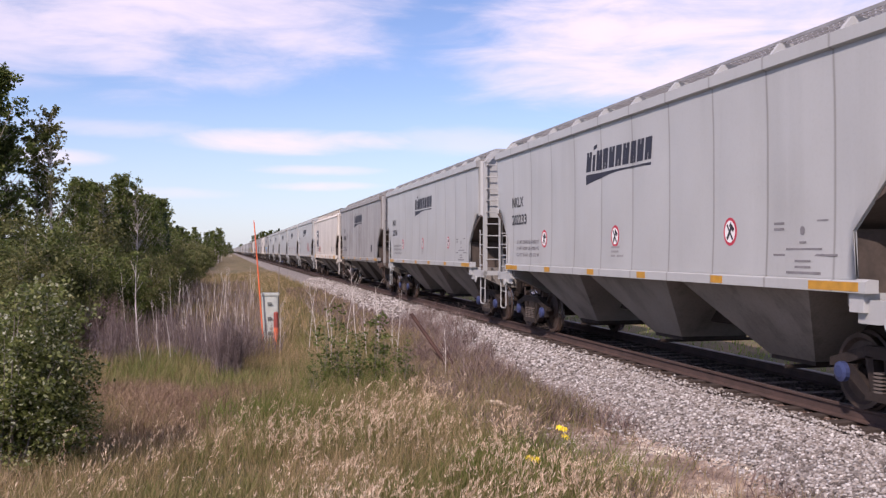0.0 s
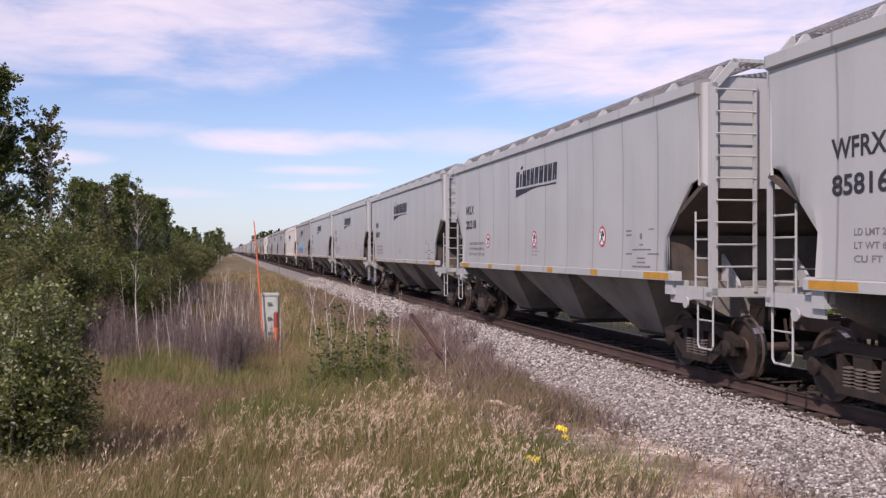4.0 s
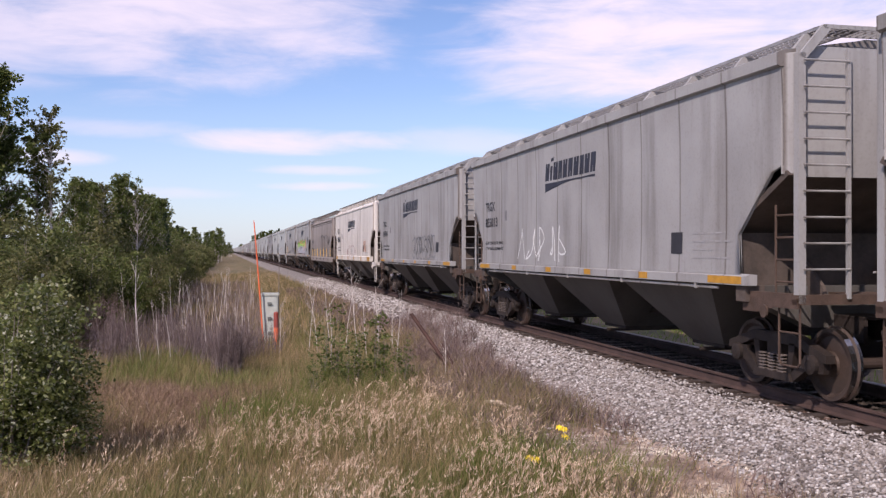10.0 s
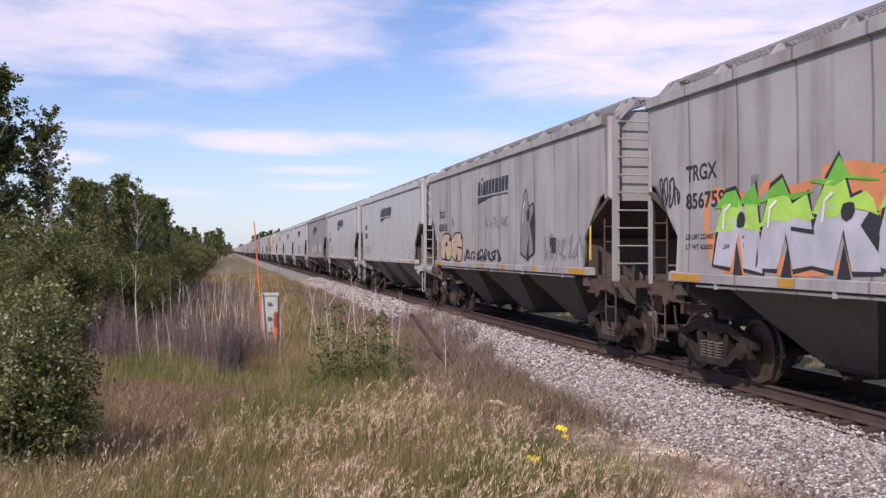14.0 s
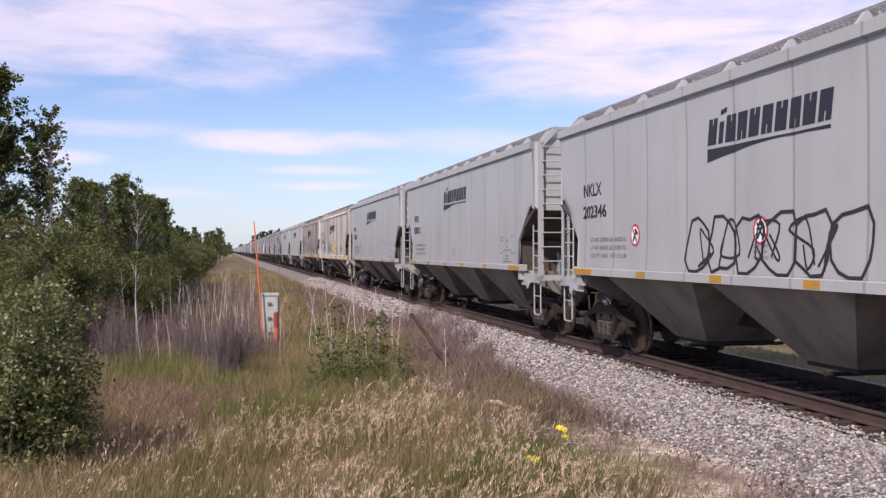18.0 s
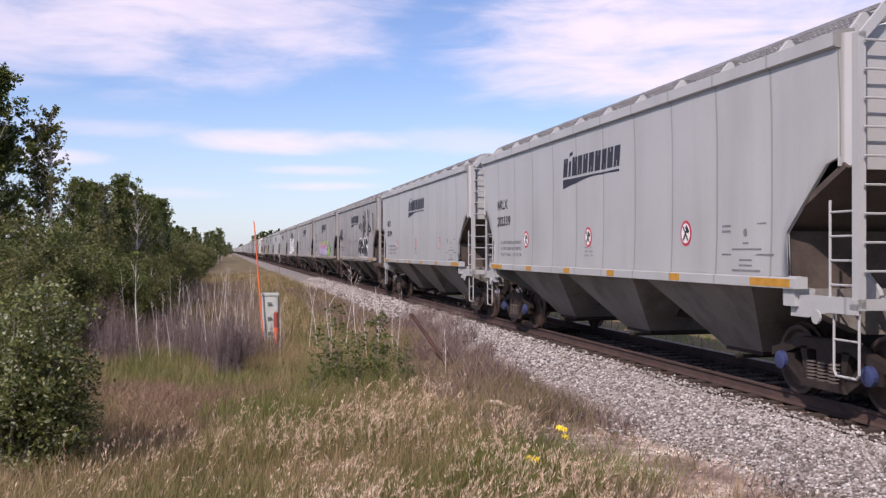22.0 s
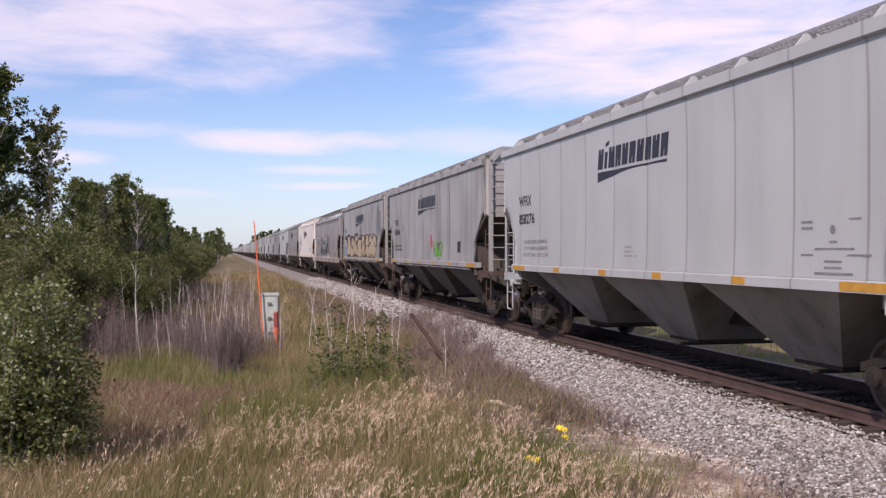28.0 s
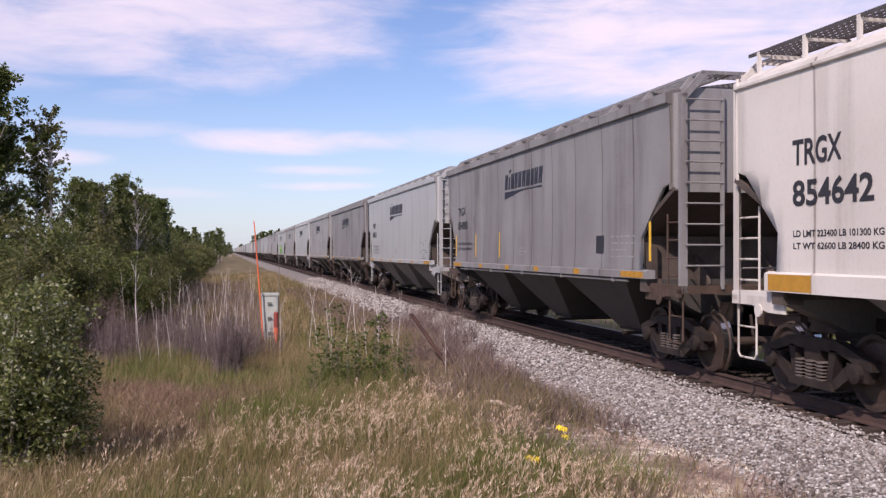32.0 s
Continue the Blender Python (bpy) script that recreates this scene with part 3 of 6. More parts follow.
def coupler_mesh(s, L, mid):
    S = Shape()
    y0, y1 = s * (L / 2 - 1.25) - mid, s * (L / 2 - 0.12) - mid
    S.box(-0.09, y0, 0.74, 0.09, y1, 0.93)
    S.prism([(-0.20, y1), (0.06, y1 - s * 0.06), (0.17, y1 + s * 0.02), (0.19, y1 + s * 0.16), (0.03, y1 + s * 0.12), (-0.02, y1 + s * 0.22), (-0.17, y1 + s * 0.2)], 2, 0.69, 0.97)
    S.bar((-0.55, y0 + s * 0.9, 0.98), (0.55, y0 + s * 0.9, 0.98), 0.015, 6)
    S.tube([(0.3, y1, 0.75), (0.33, y1 + s * 0.1, 0.45), (0.32, y1 + s * 0.2, 0.42)], 0.03, 6)
    return S


_wheelset = wheelset_mesh()
_frames = {s: side_frame_mesh(s).mesh("side_frame", STEEL_DARK) for s in (-1, 1)}
SPRING = plain("dusty_spring_steel", (0.15, 0.12, 0.105), 0.8, 0.1, 0.4, 6.0)
_springs = {s: spring_mesh(s).mesh("spring_pack", SPRING) for s in (-1, 1)}
_adapter = {s: Shape().wheel(s * 1.03, s * 1.13, 0, 0, [(0, 0.115), (0.3, 0.125), (0.8, 0.12), (1.0, 0.07)], 14).mesh("bearing_cap", STEEL_DARK) for s in (-1, 1)}
_cap_blue = {s: Shape().wheel(s * 1.03, s * 1.13, 0, 0, [(0, 0.115), (0.3, 0.125), (0.8, 0.12), (1.0, 0.07)], 14).mesh("bearing_cap", BLUE_CAP) for s in (-1, 1)}


def add_trucks(car, F, blue=False):
    for s in (-1, 1):
        ty = s * F["truck"]
        bol = Shape().box(-1.05, -0.17, 0.42, 1.05, 0.17, 0.66).box(-0.3, -0.3, 0.62, 0.3, 0.3, 0.74)
        bol.bar((-0.9, -0.5, 0.45), (0.9, -0.5, 0.45), 0.05, 6).bar((-0.9, 0.5, 0.45), (0.9, 0.5, 0.45), 0.05, 6)
        truck = part("truck", bol, STEEL_DARK, car, "dark rusty four-wheel freight truck")
        truck.matrix_basis = pose(0, ty, 0)
        for sx in (-1, 1):
            part("side_frame", _frames[sx], None, truck)
            part("spring_pack", _springs[sx], None, truck)
            for sy in (-0.89, 0.89):
                o = part("bearing_cap", (_cap_blue if blue else _adapter)[sx], None, truck)
                o.matrix_basis = pose(0, sy, 0.457)
        for sy in (-0.89, 0.89):
            o = part("wheelset", _wheelset, None, truck, "steel wheels with bright worn treads")
            o.matrix_basis = pose(0, sy, 0.457)


def hopper_car(form, livery, blue=False):
    """One covered hopper car about its own centre, rail tops at 0."""
    F = FORMS[form]
    L, B, W, eave, top = F["L"], F["B"], F["W"], F["eave"], F["top"]
    paint, under = LIVERY[livery][0], UNDER_SHADED[livery]
    car = thing("hopper_car", None, None, "", "railway car", "hopper cars of the train")
    for s in (-1, 1):
        part("side_sheet", side_sheet(F, s), paint, car, smooth=True)
        S = Shape()
        x = s * (W + 0.005)
        if form == "C":
            S.prism([(x, F["sill0"]), (x, F["sill1"] - 0.03), (s * (W - 0.05), F["sill1"]), (s * (W - 0.14), F["sill1"]), (s * (W - 0.14), F["sill0"])], 1, -B + 0.35, B - 0.35)
        else:
            x = s * (W + 0.03)
            S.prism([(x, F["sill0"]), (x, F["sill1"] - 0.02), (s * (W - 0.03), F["sill1"] + 0.01), (s * (W - 0.13), F["sill1"]), (s * (W - 0.13), F["sill0"])], 1, -B + 0.78, B - 0.78)
        part("side_sill", S, paint, car)
        if form == "A" and livery != "new":
            pipe = Shape().bar((s * (W - 0.02), -B + 1.6, F["sill0"] - 0.05), (s * (W - 0.02), B - 1.6, F["sill0"] - 0.05), 0.022, 6)
            for k in range(5):
                y = -B + 2.2 + k * (2 * B - 4.4) / 4
                pipe.box(s * (W - 0.05), y - 0.03, F["sill0"] - 0.08, s * (W + 0.02), y + 0.03, F["sill0"] + 0.01)
            part("lever_rod", pipe, paint, car)
    part("roof", roof_shape(F), paint, car)
    # hatch trough and covers
    for k in range(4):
        y = -B * 0.75 + k * B * 0.5
        part("hatch_cover", Shape().prism([(-0.32, top - 0.15), (-0.30, top - 0.06), (0.30, top - 0.06), (0.32, top - 0.15)], 1, y - B * 0.22, y + B * 0.22), paint, car)
    # walkways along the roof, on brackets
    grate = GRAT_DARK if F["raised"] else GALV
    n = 16 if form == "B" else 11
    for s in (-1, 1):
        S = Shape()
        xa, xb, zt = s * 0.62, s * 1.15, top
        if F["raised"]:
            xa, xb, zt = s * 0.75, s * 1.32, top + 0.06
        for x in (xa, xb):
            S.box(x - 0.012, -B - 0.1, zt - 0.045, x + 0.012, B + 0.1, zt)
        for k in range(6):
            x = xa + (xb - xa) * (k + 0.5) / 6
            S.box(x - 0.006, -B - 0.1, zt - 0.03, x + 0.006, B + 0.1, zt - 0.004)
        m = int(2 * B / 0.11)
        for k in range(m):
            y = -B + k * 2 * B / m
            S.box(min(xa, xb), y - 0.006, zt - 0.025, max(xa, xb), y + 0.006, zt - 0.008)
        part("running_board", S, grate, car, "open steel grating walkway")
        for k in range(n):
            y = -B + 0.15 + k * (2 * B - 0.3) / (n - 1)
            if F["raised"]:
                S = Shape().box(s * 1.30, y - 0.03, eave + 0.16, s * 1.34, y + 0.03, zt - 0.01).box(s * 0.72, y - 0.02, eave + 0.3, s * 0.75, y + 0.02, zt - 0.03).box(s * 0.7, y - 0.02, zt - 0.08, s * 1.33, y + 0.02, zt - 0.045)
            else:
                S = Shape().prism([(s * 0.95, zt - 0.05), (s * 1.2, zt - 0.05), (s * 1.38, eave + 0.22), (s * 1.2, eave + 0.24)], 1, y - 0.035, y + 0.035)
            part("walkway_bracket", S, paint, car)
    for s in (-1, 1):
        # recessed end wall with corner returns, slope sheet and bulkhead below it
        yw, yp, yi, yb = s * (B + 0.08), s * (B + 0.2), s * (B - 2.5), s * (B - 1.1)
        xi = W - 0.16
        light = livery in ("new", "cream", "white", "sooty")
        ends = LIVERY["cream"][0] if livery == "streak" else paint
        inner = ends if livery in ("streak", "new") else GRIME_SHADE
        part("end_wall", Shape().box(-xi, yw - 0.02, 2.78, xi, yw + 0.02, eave + 0.24), ends, car)
        for sx in (-1, 1):
            part("corner_return", Shape().prism([(sx * (W - 0.012), s * (B - 0.03)), (sx * (W - 0.15), s * (B + 0.13)), (sx * (W - 0.18), s * (B + 0.11)), (sx * (W - 0.04), s * (B - 0.05))], 2, 2.82, eave + 0.16), ends, car)
        # except on streaked cars, the recess shade is put into these two plates' colour
        part("slope_sheet", Shape().prism([(yw, 2.80), (yi, 1.50), (yi - s * 0.05, 1.57), (yw - s * 0.05, 2.86)], 0, -W + 0.04, W - 0.04), ends if livery == "streak" else GRIME_SHADE, car)
        part("bulkhead", Shape().box(-W + 0.06, yb - 0.02, 1.28, W - 0.06, yb + 0.02, 2.12), ends if livery == "streak" else GRIME_SHADE, car)
        for x in (-0.62, 0.62):
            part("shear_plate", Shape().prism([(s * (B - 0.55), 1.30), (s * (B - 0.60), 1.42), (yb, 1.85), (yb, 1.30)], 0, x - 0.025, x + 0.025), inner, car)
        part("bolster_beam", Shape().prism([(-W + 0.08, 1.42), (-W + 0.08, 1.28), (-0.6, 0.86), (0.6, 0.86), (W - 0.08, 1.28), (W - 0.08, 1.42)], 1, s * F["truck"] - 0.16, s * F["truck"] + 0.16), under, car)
        for sx in (-1, 1):
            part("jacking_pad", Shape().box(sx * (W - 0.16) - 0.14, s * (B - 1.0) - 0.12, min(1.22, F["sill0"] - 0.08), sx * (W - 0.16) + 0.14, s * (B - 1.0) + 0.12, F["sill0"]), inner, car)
        S = Shape().box(-W + 0.08, yp - s * 0.12, 1.23, W - 0.08, yp, 1.35)
        S.box(-W + 0.08, yp - s * 1.25, 1.30, -W + 0.20, yp - s * 0.12, 1.36).box(W - 0.20, yp - s * 1.25, 1.30, W - 0.08, yp - s * 0.12, 1.36)
        S.box(-0.45, yp - s * 0.95, 1.31, 0.45, yp - s * 0.12, 1.34)
        part("end_platform", S, paint if light else STEEL_RUST, car)
        xr = W - 0.15
        for sx in (-1, 1):
            S = Shape().box(sx * (W - 0.10), yp - s * 0.105, 1.25, sx * (W - 0.125), yp, eave + 0.14).box(sx * (W - 0.125), yp - s * 0.025, 1.25, sx * (W - 0.2), yp, eave + 0.14)
            S.prism([(sx * (W - 0.10), eave + 0.10), (sx * (W - 0.20), eave + 0.06), (sx * 1.06, top - 0.06), (sx * 1.16, top)], 1, yp - s * 0.05, yp)
            part("corner_post", S, ends, car)
            lad = ladder((sx * xr, yp - s * 0.57, 1.36), (sx * xr, yp - s * 0.57, 2.46), (0, s * 0.52, 0), 4, 0.014, False)
            lad.bar((sx * xr, yp - s * 0.57, 1.3), (sx * xr, yp - s * 0.57, 2.46), 0.017, 6)
            part("side_ladder", lad, ends if light or livery == "streak" else STEEL_RUST, car)
            # short side sill of the platform, with a holed pull plate
            if sx < 0:
                part("platform_sill", Shape().prism([(yp - s * 1.25, 1.30), (yp - s * 1.25, 1.10), (yp - s * 0.9, 1.10), (yp - s * 0.5, 1.18), (yp, 1.18), (yp, 1.30)], 0, sx * (W - 0.08), sx * (W - 0.11)), paint if light else STEEL_RUST, car)
                part("pull_plate", Shape().wheel(sx * (W - 0.07), sx * (W - 0.045), yp - s * 0.7, 1.12, [(0, 0.035), (0, 0.085), (1, 0.085), (1, 0.035)], 12), paint if light else STEEL_RUST, car)
            y1, y2 = yp - s * 0.05, yp - s * 0.50
            step = Shape().tube([(sx * xr, y1, 1.25), (sx * xr, y1, 0.52), (sx * xr, y1 - s * 0.05, 0.47), (sx * xr, y2 + s * 0.05, 0.47), (sx * xr, y2, 0.53), (sx * xr, y2, 1.32)], 0.016, 6)
            step.bar((sx * xr, y1, 0.88), (sx * xr, y2, 0.88), 0.013, 6)
            part("sill_step", step, paint if light else STEEL_RUST, car)
        xl = s * xr
        lad = ladder((xl, yp + s * 0.035, 1.5), (xl, yp + s * 0.035, eave + 0.2), (-s * 0.62, 0, 0), 9, 0.014, False)
        lad.box(xl - s * 0.60, yp - s * 0.02, 1.3, xl - s * 0.645, yp + s * 0.03, eave + 0.2)
        part("end_ladder", lad, ends, car)
        # crossing walkway at roof level
        S = Shape().box(-1.16, yp - s * 0.02, top - 0.05, 1.16, yp, top)
        S.box(-1.16, yp - s * 0.42, top - 0.05, 1.16, yp - s * 0.40, top)
        for k in range(24):
            x = -1.12 + k * 2.24 / 23
            S.box(x - 0.008, min(yp, yp - s * 0.42), top - 0.04, x + 0.008, max(yp, yp - s * 0.42), top - 0.006)
        part("crossing_walkway", S, paint, car)
        part("grab_iron", Shape().bar((-s * 0.2, yp + s * 0.03, 1.62), (s * 0.5, yp + s * 0.03, 1.62), 0.014, 6), paint, car)
        part("coupler", coupler_mesh(s, L, F["mid"]), STEEL_RUST, car)
        part("air_hose", Shape().tube([(-0.35, yp, 0.9), (-0.38, yp + s * 0.12, 0.62), (-0.36, yp + s * 0.3, 0.5), (-0.33, yp + s * 0.42, 0.52)], 0.025, 6), STEEL_DARK, car)
    part("centre_sill", Shape().box(-0.26, -L / 2 + 1.2, 0.70, -0.20, L / 2 - 1.2, 1.02).box(0.20, -L / 2 + 1.2, 0.70, 0.26, L / 2 - 1.2, 1.02).box(-0.26, -L / 2 + 1.2, 1.0, 0.26, L / 2 - 1.2, 1.04), STEEL_DARK, car)
    bays = (-3.82, 0.0, 3.82) if form != "C" else (-4.3, -1.45, 1.45, 4.3)
    half = 1.72 if form != "C" else 1.36
    for y in bays:
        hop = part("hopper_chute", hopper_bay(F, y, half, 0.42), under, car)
        part("outlet_gate", Shape().box(-0.60, y - 0.53, 0.36, 0.60, y + 0.53, 0.42).bar((-0.9, y - 0.3, 0.34), (0.9, y - 0.3, 0.34), 0.03, 8), STEEL_DARK, hop)
    # brake gear at one end
    ye = B - 1.0
    part("brake_cylinder", Shape().bar((0.35, ye - 0.7, 1.75), (0.35, ye - 0.1, 1.75), 0.15, 12).box(0.1, ye - 0.6, 1.4, 0.2, ye - 0.2, 1.75), STEEL_DARK, car)
    part("brake_wheel", Shape().wheel(-0.02, 0.02, 0, 0, [(0, 0.22), (0.5, 0.26), (1, 0.22)], 16), STEEL_DARK, car).matrix_basis = pose(0.75, B + 0.32, 2.5, 0, 0, 90)
    # amber reflectors along the sill
    mat = YELLOW if form == "C" else AMBER
    if form == "C":
        for sx in (-1, 1):
            for z in (F["eave"] - 0.02, F["eave"] - 0.13):
                x = sx * (side_x(F, z) + 0.006)
                part("trim_bead", Shape().bar((x, -B + 0.02, z), (x, B - 0.02, z), 0.014, 6), GRIME_SHADE, car)
        for k in range(5):
            y = -B + 2.6 + k * (2 * B - 5.2) / 4
            part("sill_slot", Shape().box(-W - 0.009, y - 0.24, F["sill0"] + 0.12, -W - 0.004, y + 0.24, F["sill0"] + 0.20), STEEL_DARK, car, "dark slot in the sill")
    if livery == "taupe":
        for k in range(7):
            y = -B + 1.2 + k * (2 * B - 2.4) / 6
            part("reflector", Shape().box(-side_x(F, 1.95) - 0.016, y - 0.035, 1.5, -side_x(F, 1.95), y + 0.035, 2.05), YELLOW, car, "yellow reflector strip")
    else:
        for k in range(6):
            y = ((-6.2, -3.6, -1.12, 1.12, 3.6, 6.2) if form == "A" else (-6.62, -4.0, -1.25, 1.25, 4.0, 6.62))[k]
            h = 0.16 if form == "C" else 0.45 if k in (0, 5) else 0.16 if form == "A" else 0.15
            part("reflector", Shape().box(-W - (0.012 if form == "C" else 0.034), y - h, F["sill0"] + 0.015, -W - (0.004 if form == "C" else 0.03), y + h, F["sill1"] - 0.025), YELLOW if livery in ("streak", "sooty") else AMBER, car, "amber reflector strip")
    add_trucks(car, F, blue)
    return car


# ---- lettering, signs and sprayed pictures on the car sides ----
def on_side(F, pts, lift=0.004):
    """Flat points (to the reader's right, up) laid on the side that faces -x."""
    return [(-side_x(F, z) + PILLOW - pillow(F, -u - F["mid"], z) - lift, -u - F["mid"], z) for u, z in pts]


def decal(name, polys, F, material, car, label="", lift=0.004):
    S = Shape()
    for poly in polys:
        n = len(poly)
        a = sum(poly[i][0] * poly[(i + 1) % n][1] - poly[(i + 1) % n][0] * poly[i][1] for i in range(n))
        p = on_side(F, poly if a > 0 else poly[::-1], lift)
        S.add(p, [tuple(range(n))])
    return part(name, S, material, car, label)


def strip(pts, w):
    """A brush line of width w through the points, as one polygon per stretch."""
    out = []
    for (a, b), (c, d) in zip(pts, pts[1:]):
        l = math.hypot(c - a, d - b) or 1e-6
        nx, nz = -(d - b) / l * w / 2, (c - a) / l * w / 2
        ex, ez = (c - a) / l * w * 0.3, (d - b) / l * w * 0.3
        out.append([(a + nx - ex, b + nz - ez), (a - nx - ex, b - nz - ez), (c - nx + ex, d - nz + ez), (c + nx + ex, d + nz + ez)])
    return out


_glyphs = {}


def text_meshes(lines):
    """Each line of lettering as flat triangles, one unit tall, made once."""
    made = {}
    for s in sorted(set(lines)):
        cu = bpy.data.curves.new("lettering", "FONT")
        cu.body, cu.size, cu.resolution_u, cu.offset = s, 1.0, 3, 0.022
        made[s] = new("lettering", cu)
    deps = bpy.context.evaluated_depsgraph_get()
    deps.update()
    for s, ob in made.items():
        me = bpy.data.meshes.new_from_object(ob.evaluated_get(deps))
        me.calc_loop_triangles()
        v = [(p.co.x, p.co.y) for p in me.vertices]
        w = max((p[0] for p in v), default=1)
        h = max((p[1] for p in v), default=1)
        _glyphs[s] = ([(a / h, b / h) for a, b in v], [tuple(t.vertices) for t in me.loop_triangles], w / h)
        bpy.data.meshes.remove(me)
        cu = ob.data
        bpy.data.objects.remove(ob)
        bpy.data.curves.remove(cu)


def lettering(name, s, F, car, material, u, z, h, width=None, bold=0.0, lift=0.0):
    v, t, w = _glyphs[s]
    k = (width / w) if width else h * 0.86
    S = Shape()
    S.add(on_side(F, [(u + a * k, z + b * h) for a, b in v], 0.004 + lift), t)
    return part(name, S, material, car)


def maker_mark(F, car, material, u=-1.64, z=3.35, w=2.84):
    """The owner's badge as plain blocks above a tapering swoosh."""
    widths = [0.9, 0.45, 0.9, 0.95, 0.95, 0.92, 0.92, 0.85, 1.0, 0.95]
    k = w / (sum(widths) + 0.22 * 9)
    polys, x = [], u
    h = 0.36
    for i, g in enumerate(widths):
        a = g * k
        lean = lambda px, pz: (x + px + 0.16 * pz, z + pz)
        if g < 0.5:
            polys.append([lean(0, 0), lean(a, 0), lean(a, h * 0.82), lean(0, h * 0.82)])
            polys.append([lean(0.01, h + 0.02), lean(a + 0.05, h + 0.05), lean(a + 0.05, h + 0.12), lean(0.01, h + 0.09)])
        else:
            # a solid slanted block, nicked at its top or foot
            lo, hi = ((0.0, 0.11) if i % 2 else (0.0, 0.0)), ((0.0, 0.0) if i % 2 else (0.0, 0.09))
            polys.append([lean(0, 0), lean(a * 0.46, 0), lean(a * 0.46, h), lean(0, h)])
            polys.append([lean(a * 0.46, lo[1]), lean(a * 0.56, lo[1]), lean(a * 0.56, h - hi[1]), lean(a * 0.46, h - hi[1])])
            polys.append([lean(a * 0.56, 0), lean(a, 0), lean(a, h), lean(a * 0.56, h)])
        x += (g + 0.22) * k
    n = 12
    for i in range(n):
        a, b = i / n, (i + 1) / n
        hi = lambda t: z - 0.05
        lo = lambda t: z - 0.05 - 0.115 - 0.07 * (1 - 2 * t) + 0.16 * math.sin(math.pi * t) * 0.45
        polys.append([(u + w * a, lo(a)), (u + w * b, lo(b)), (u + w * b, hi(b)), (u + w * a, hi(a))])
    decal("owner_badge", polys, F, material, car, "dark badge of slanted blocks over a swoosh")


def round_sign(F, car, u, z, r=0.19):
    ring = [(u + r * math.cos(a), z + r * 1.05 * math.sin(a)) for a in [k * math.tau / 20 for k in range(20)]]
    inner = [(u + r * 0.78 * math.cos(a), z + r * 0.82 * math.sin(a)) for a in [k * math.tau / 20 for k in range(20)]]
    sign = decal("warning_sign", [ring], F, RED, car, "white round sign with a red rim", 0.003)
    decal("sign_face", [inner], F, WHITE, sign, "", 0.006)
    decal("sign_symbol", strip([(u - r * 0.4, z + r * 0.5), (u + r * 0.4, z - r * 0.55)], 0.035) + strip([(u - r * 0.35, z - r * 0.5), (u + r * 0.3, z + r * 0.4)], 0.045) + strip([(u + r * 0.1, z + r * 0.5), (u + r * 0.5, z + r * 0.15)], 0.06), F, INK, sign, "", 0.009)


def data_bars(F, car, u, z, w, rows, material, h=0.05, gap=0.1):
    polys = []
    for k in range(rows):
        x = u
        ww = w * rand(0.6, 1.0)
        while x < u + ww:
            g = rand(0.12, 0.4)
            polys.append([(x, z - k * gap), (min(x + g, u + ww), z - k * gap), (min(x + g, u + ww), z - k * gap + h), (x, z - k * gap + h)])
            x += g + 0.07
    decal("stencil_data", polys, F, material, car)["kind"] = "stuff"


def service_marks(F, car):
    """Two short notes beside a round mark, over centred lines of small print."""
    polys = []
    for u, z, w, h in ((4.72, 2.20, 0.24, 0.03), (4.72, 2.13, 0.24, 0.03), (5.62, 2.22, 0.20, 0.02), (5.28, 1.97, 0.14, 0.025), (5.0, 1.89, 0.72, 0.025), (4.72, 1.82, 1.28, 0.025), (5.18, 1.75, 0.32, 0.025), (5.18, 1.68, 0.32, 0.025), (5.0, 1.61, 0.70, 0.03)):
        polys.append([(u, z), (u + w, z), (u + w, z + h), (u, z + h)])
    polys.append([(5.34 + 0.05 * math.cos(k * math.tau / 12), 2.12 + 0.055 * math.sin(k * math.tau / 12)) for k in range(12)])
    decal("stencil_data", polys, F, GREY_INK, car)["kind"] = "stuff"


def throwup(F, car, word, u0, u1, z0, z1, fill, rim, fat=0.16, line=0.06, slant=0.1):
    """Fat sprayed letters with a dark outline."""
    w, outline, body = (u1 - u0) / len(word), [], []
    for k, ch in enumerate(word):
        v, t, aspect = _glyphs[ch]
        hop = 0.06 * (z1 - z0) * (-1) ** k
        p = [(u0 + k * w + a / aspect * w * 0.92 + slant * b * (z1 - z0), z0 + hop + b * (z1 - z0)) for a, b in v]
        count = collections.Counter(tuple(sorted(e)) for f in t for e in ((f[0], f[1]), (f[1], f[2]), (f[2], f[0])))
        edges = [e for e, n in count.items() if n == 1]
        body += [[p[i] for i in f] for f in t]
        for a, b in edges:
            body += strip([p[a], p[b]], fat)
            outline += strip([p[a], p[b]], fat + 2 * line)
    out = decal("graffiti_outline", outline, F, SPRAY[rim], car, rim + " sprayed outline", 0.006)
    decal("graffiti_fill", body, F, SPRAY[fill], out, fill + " sprayed fill", 0.010)


def spray_mat(name, c):
    return plain("spray_" + name, c, 0.6, 0.0, 0.2, 3.0)


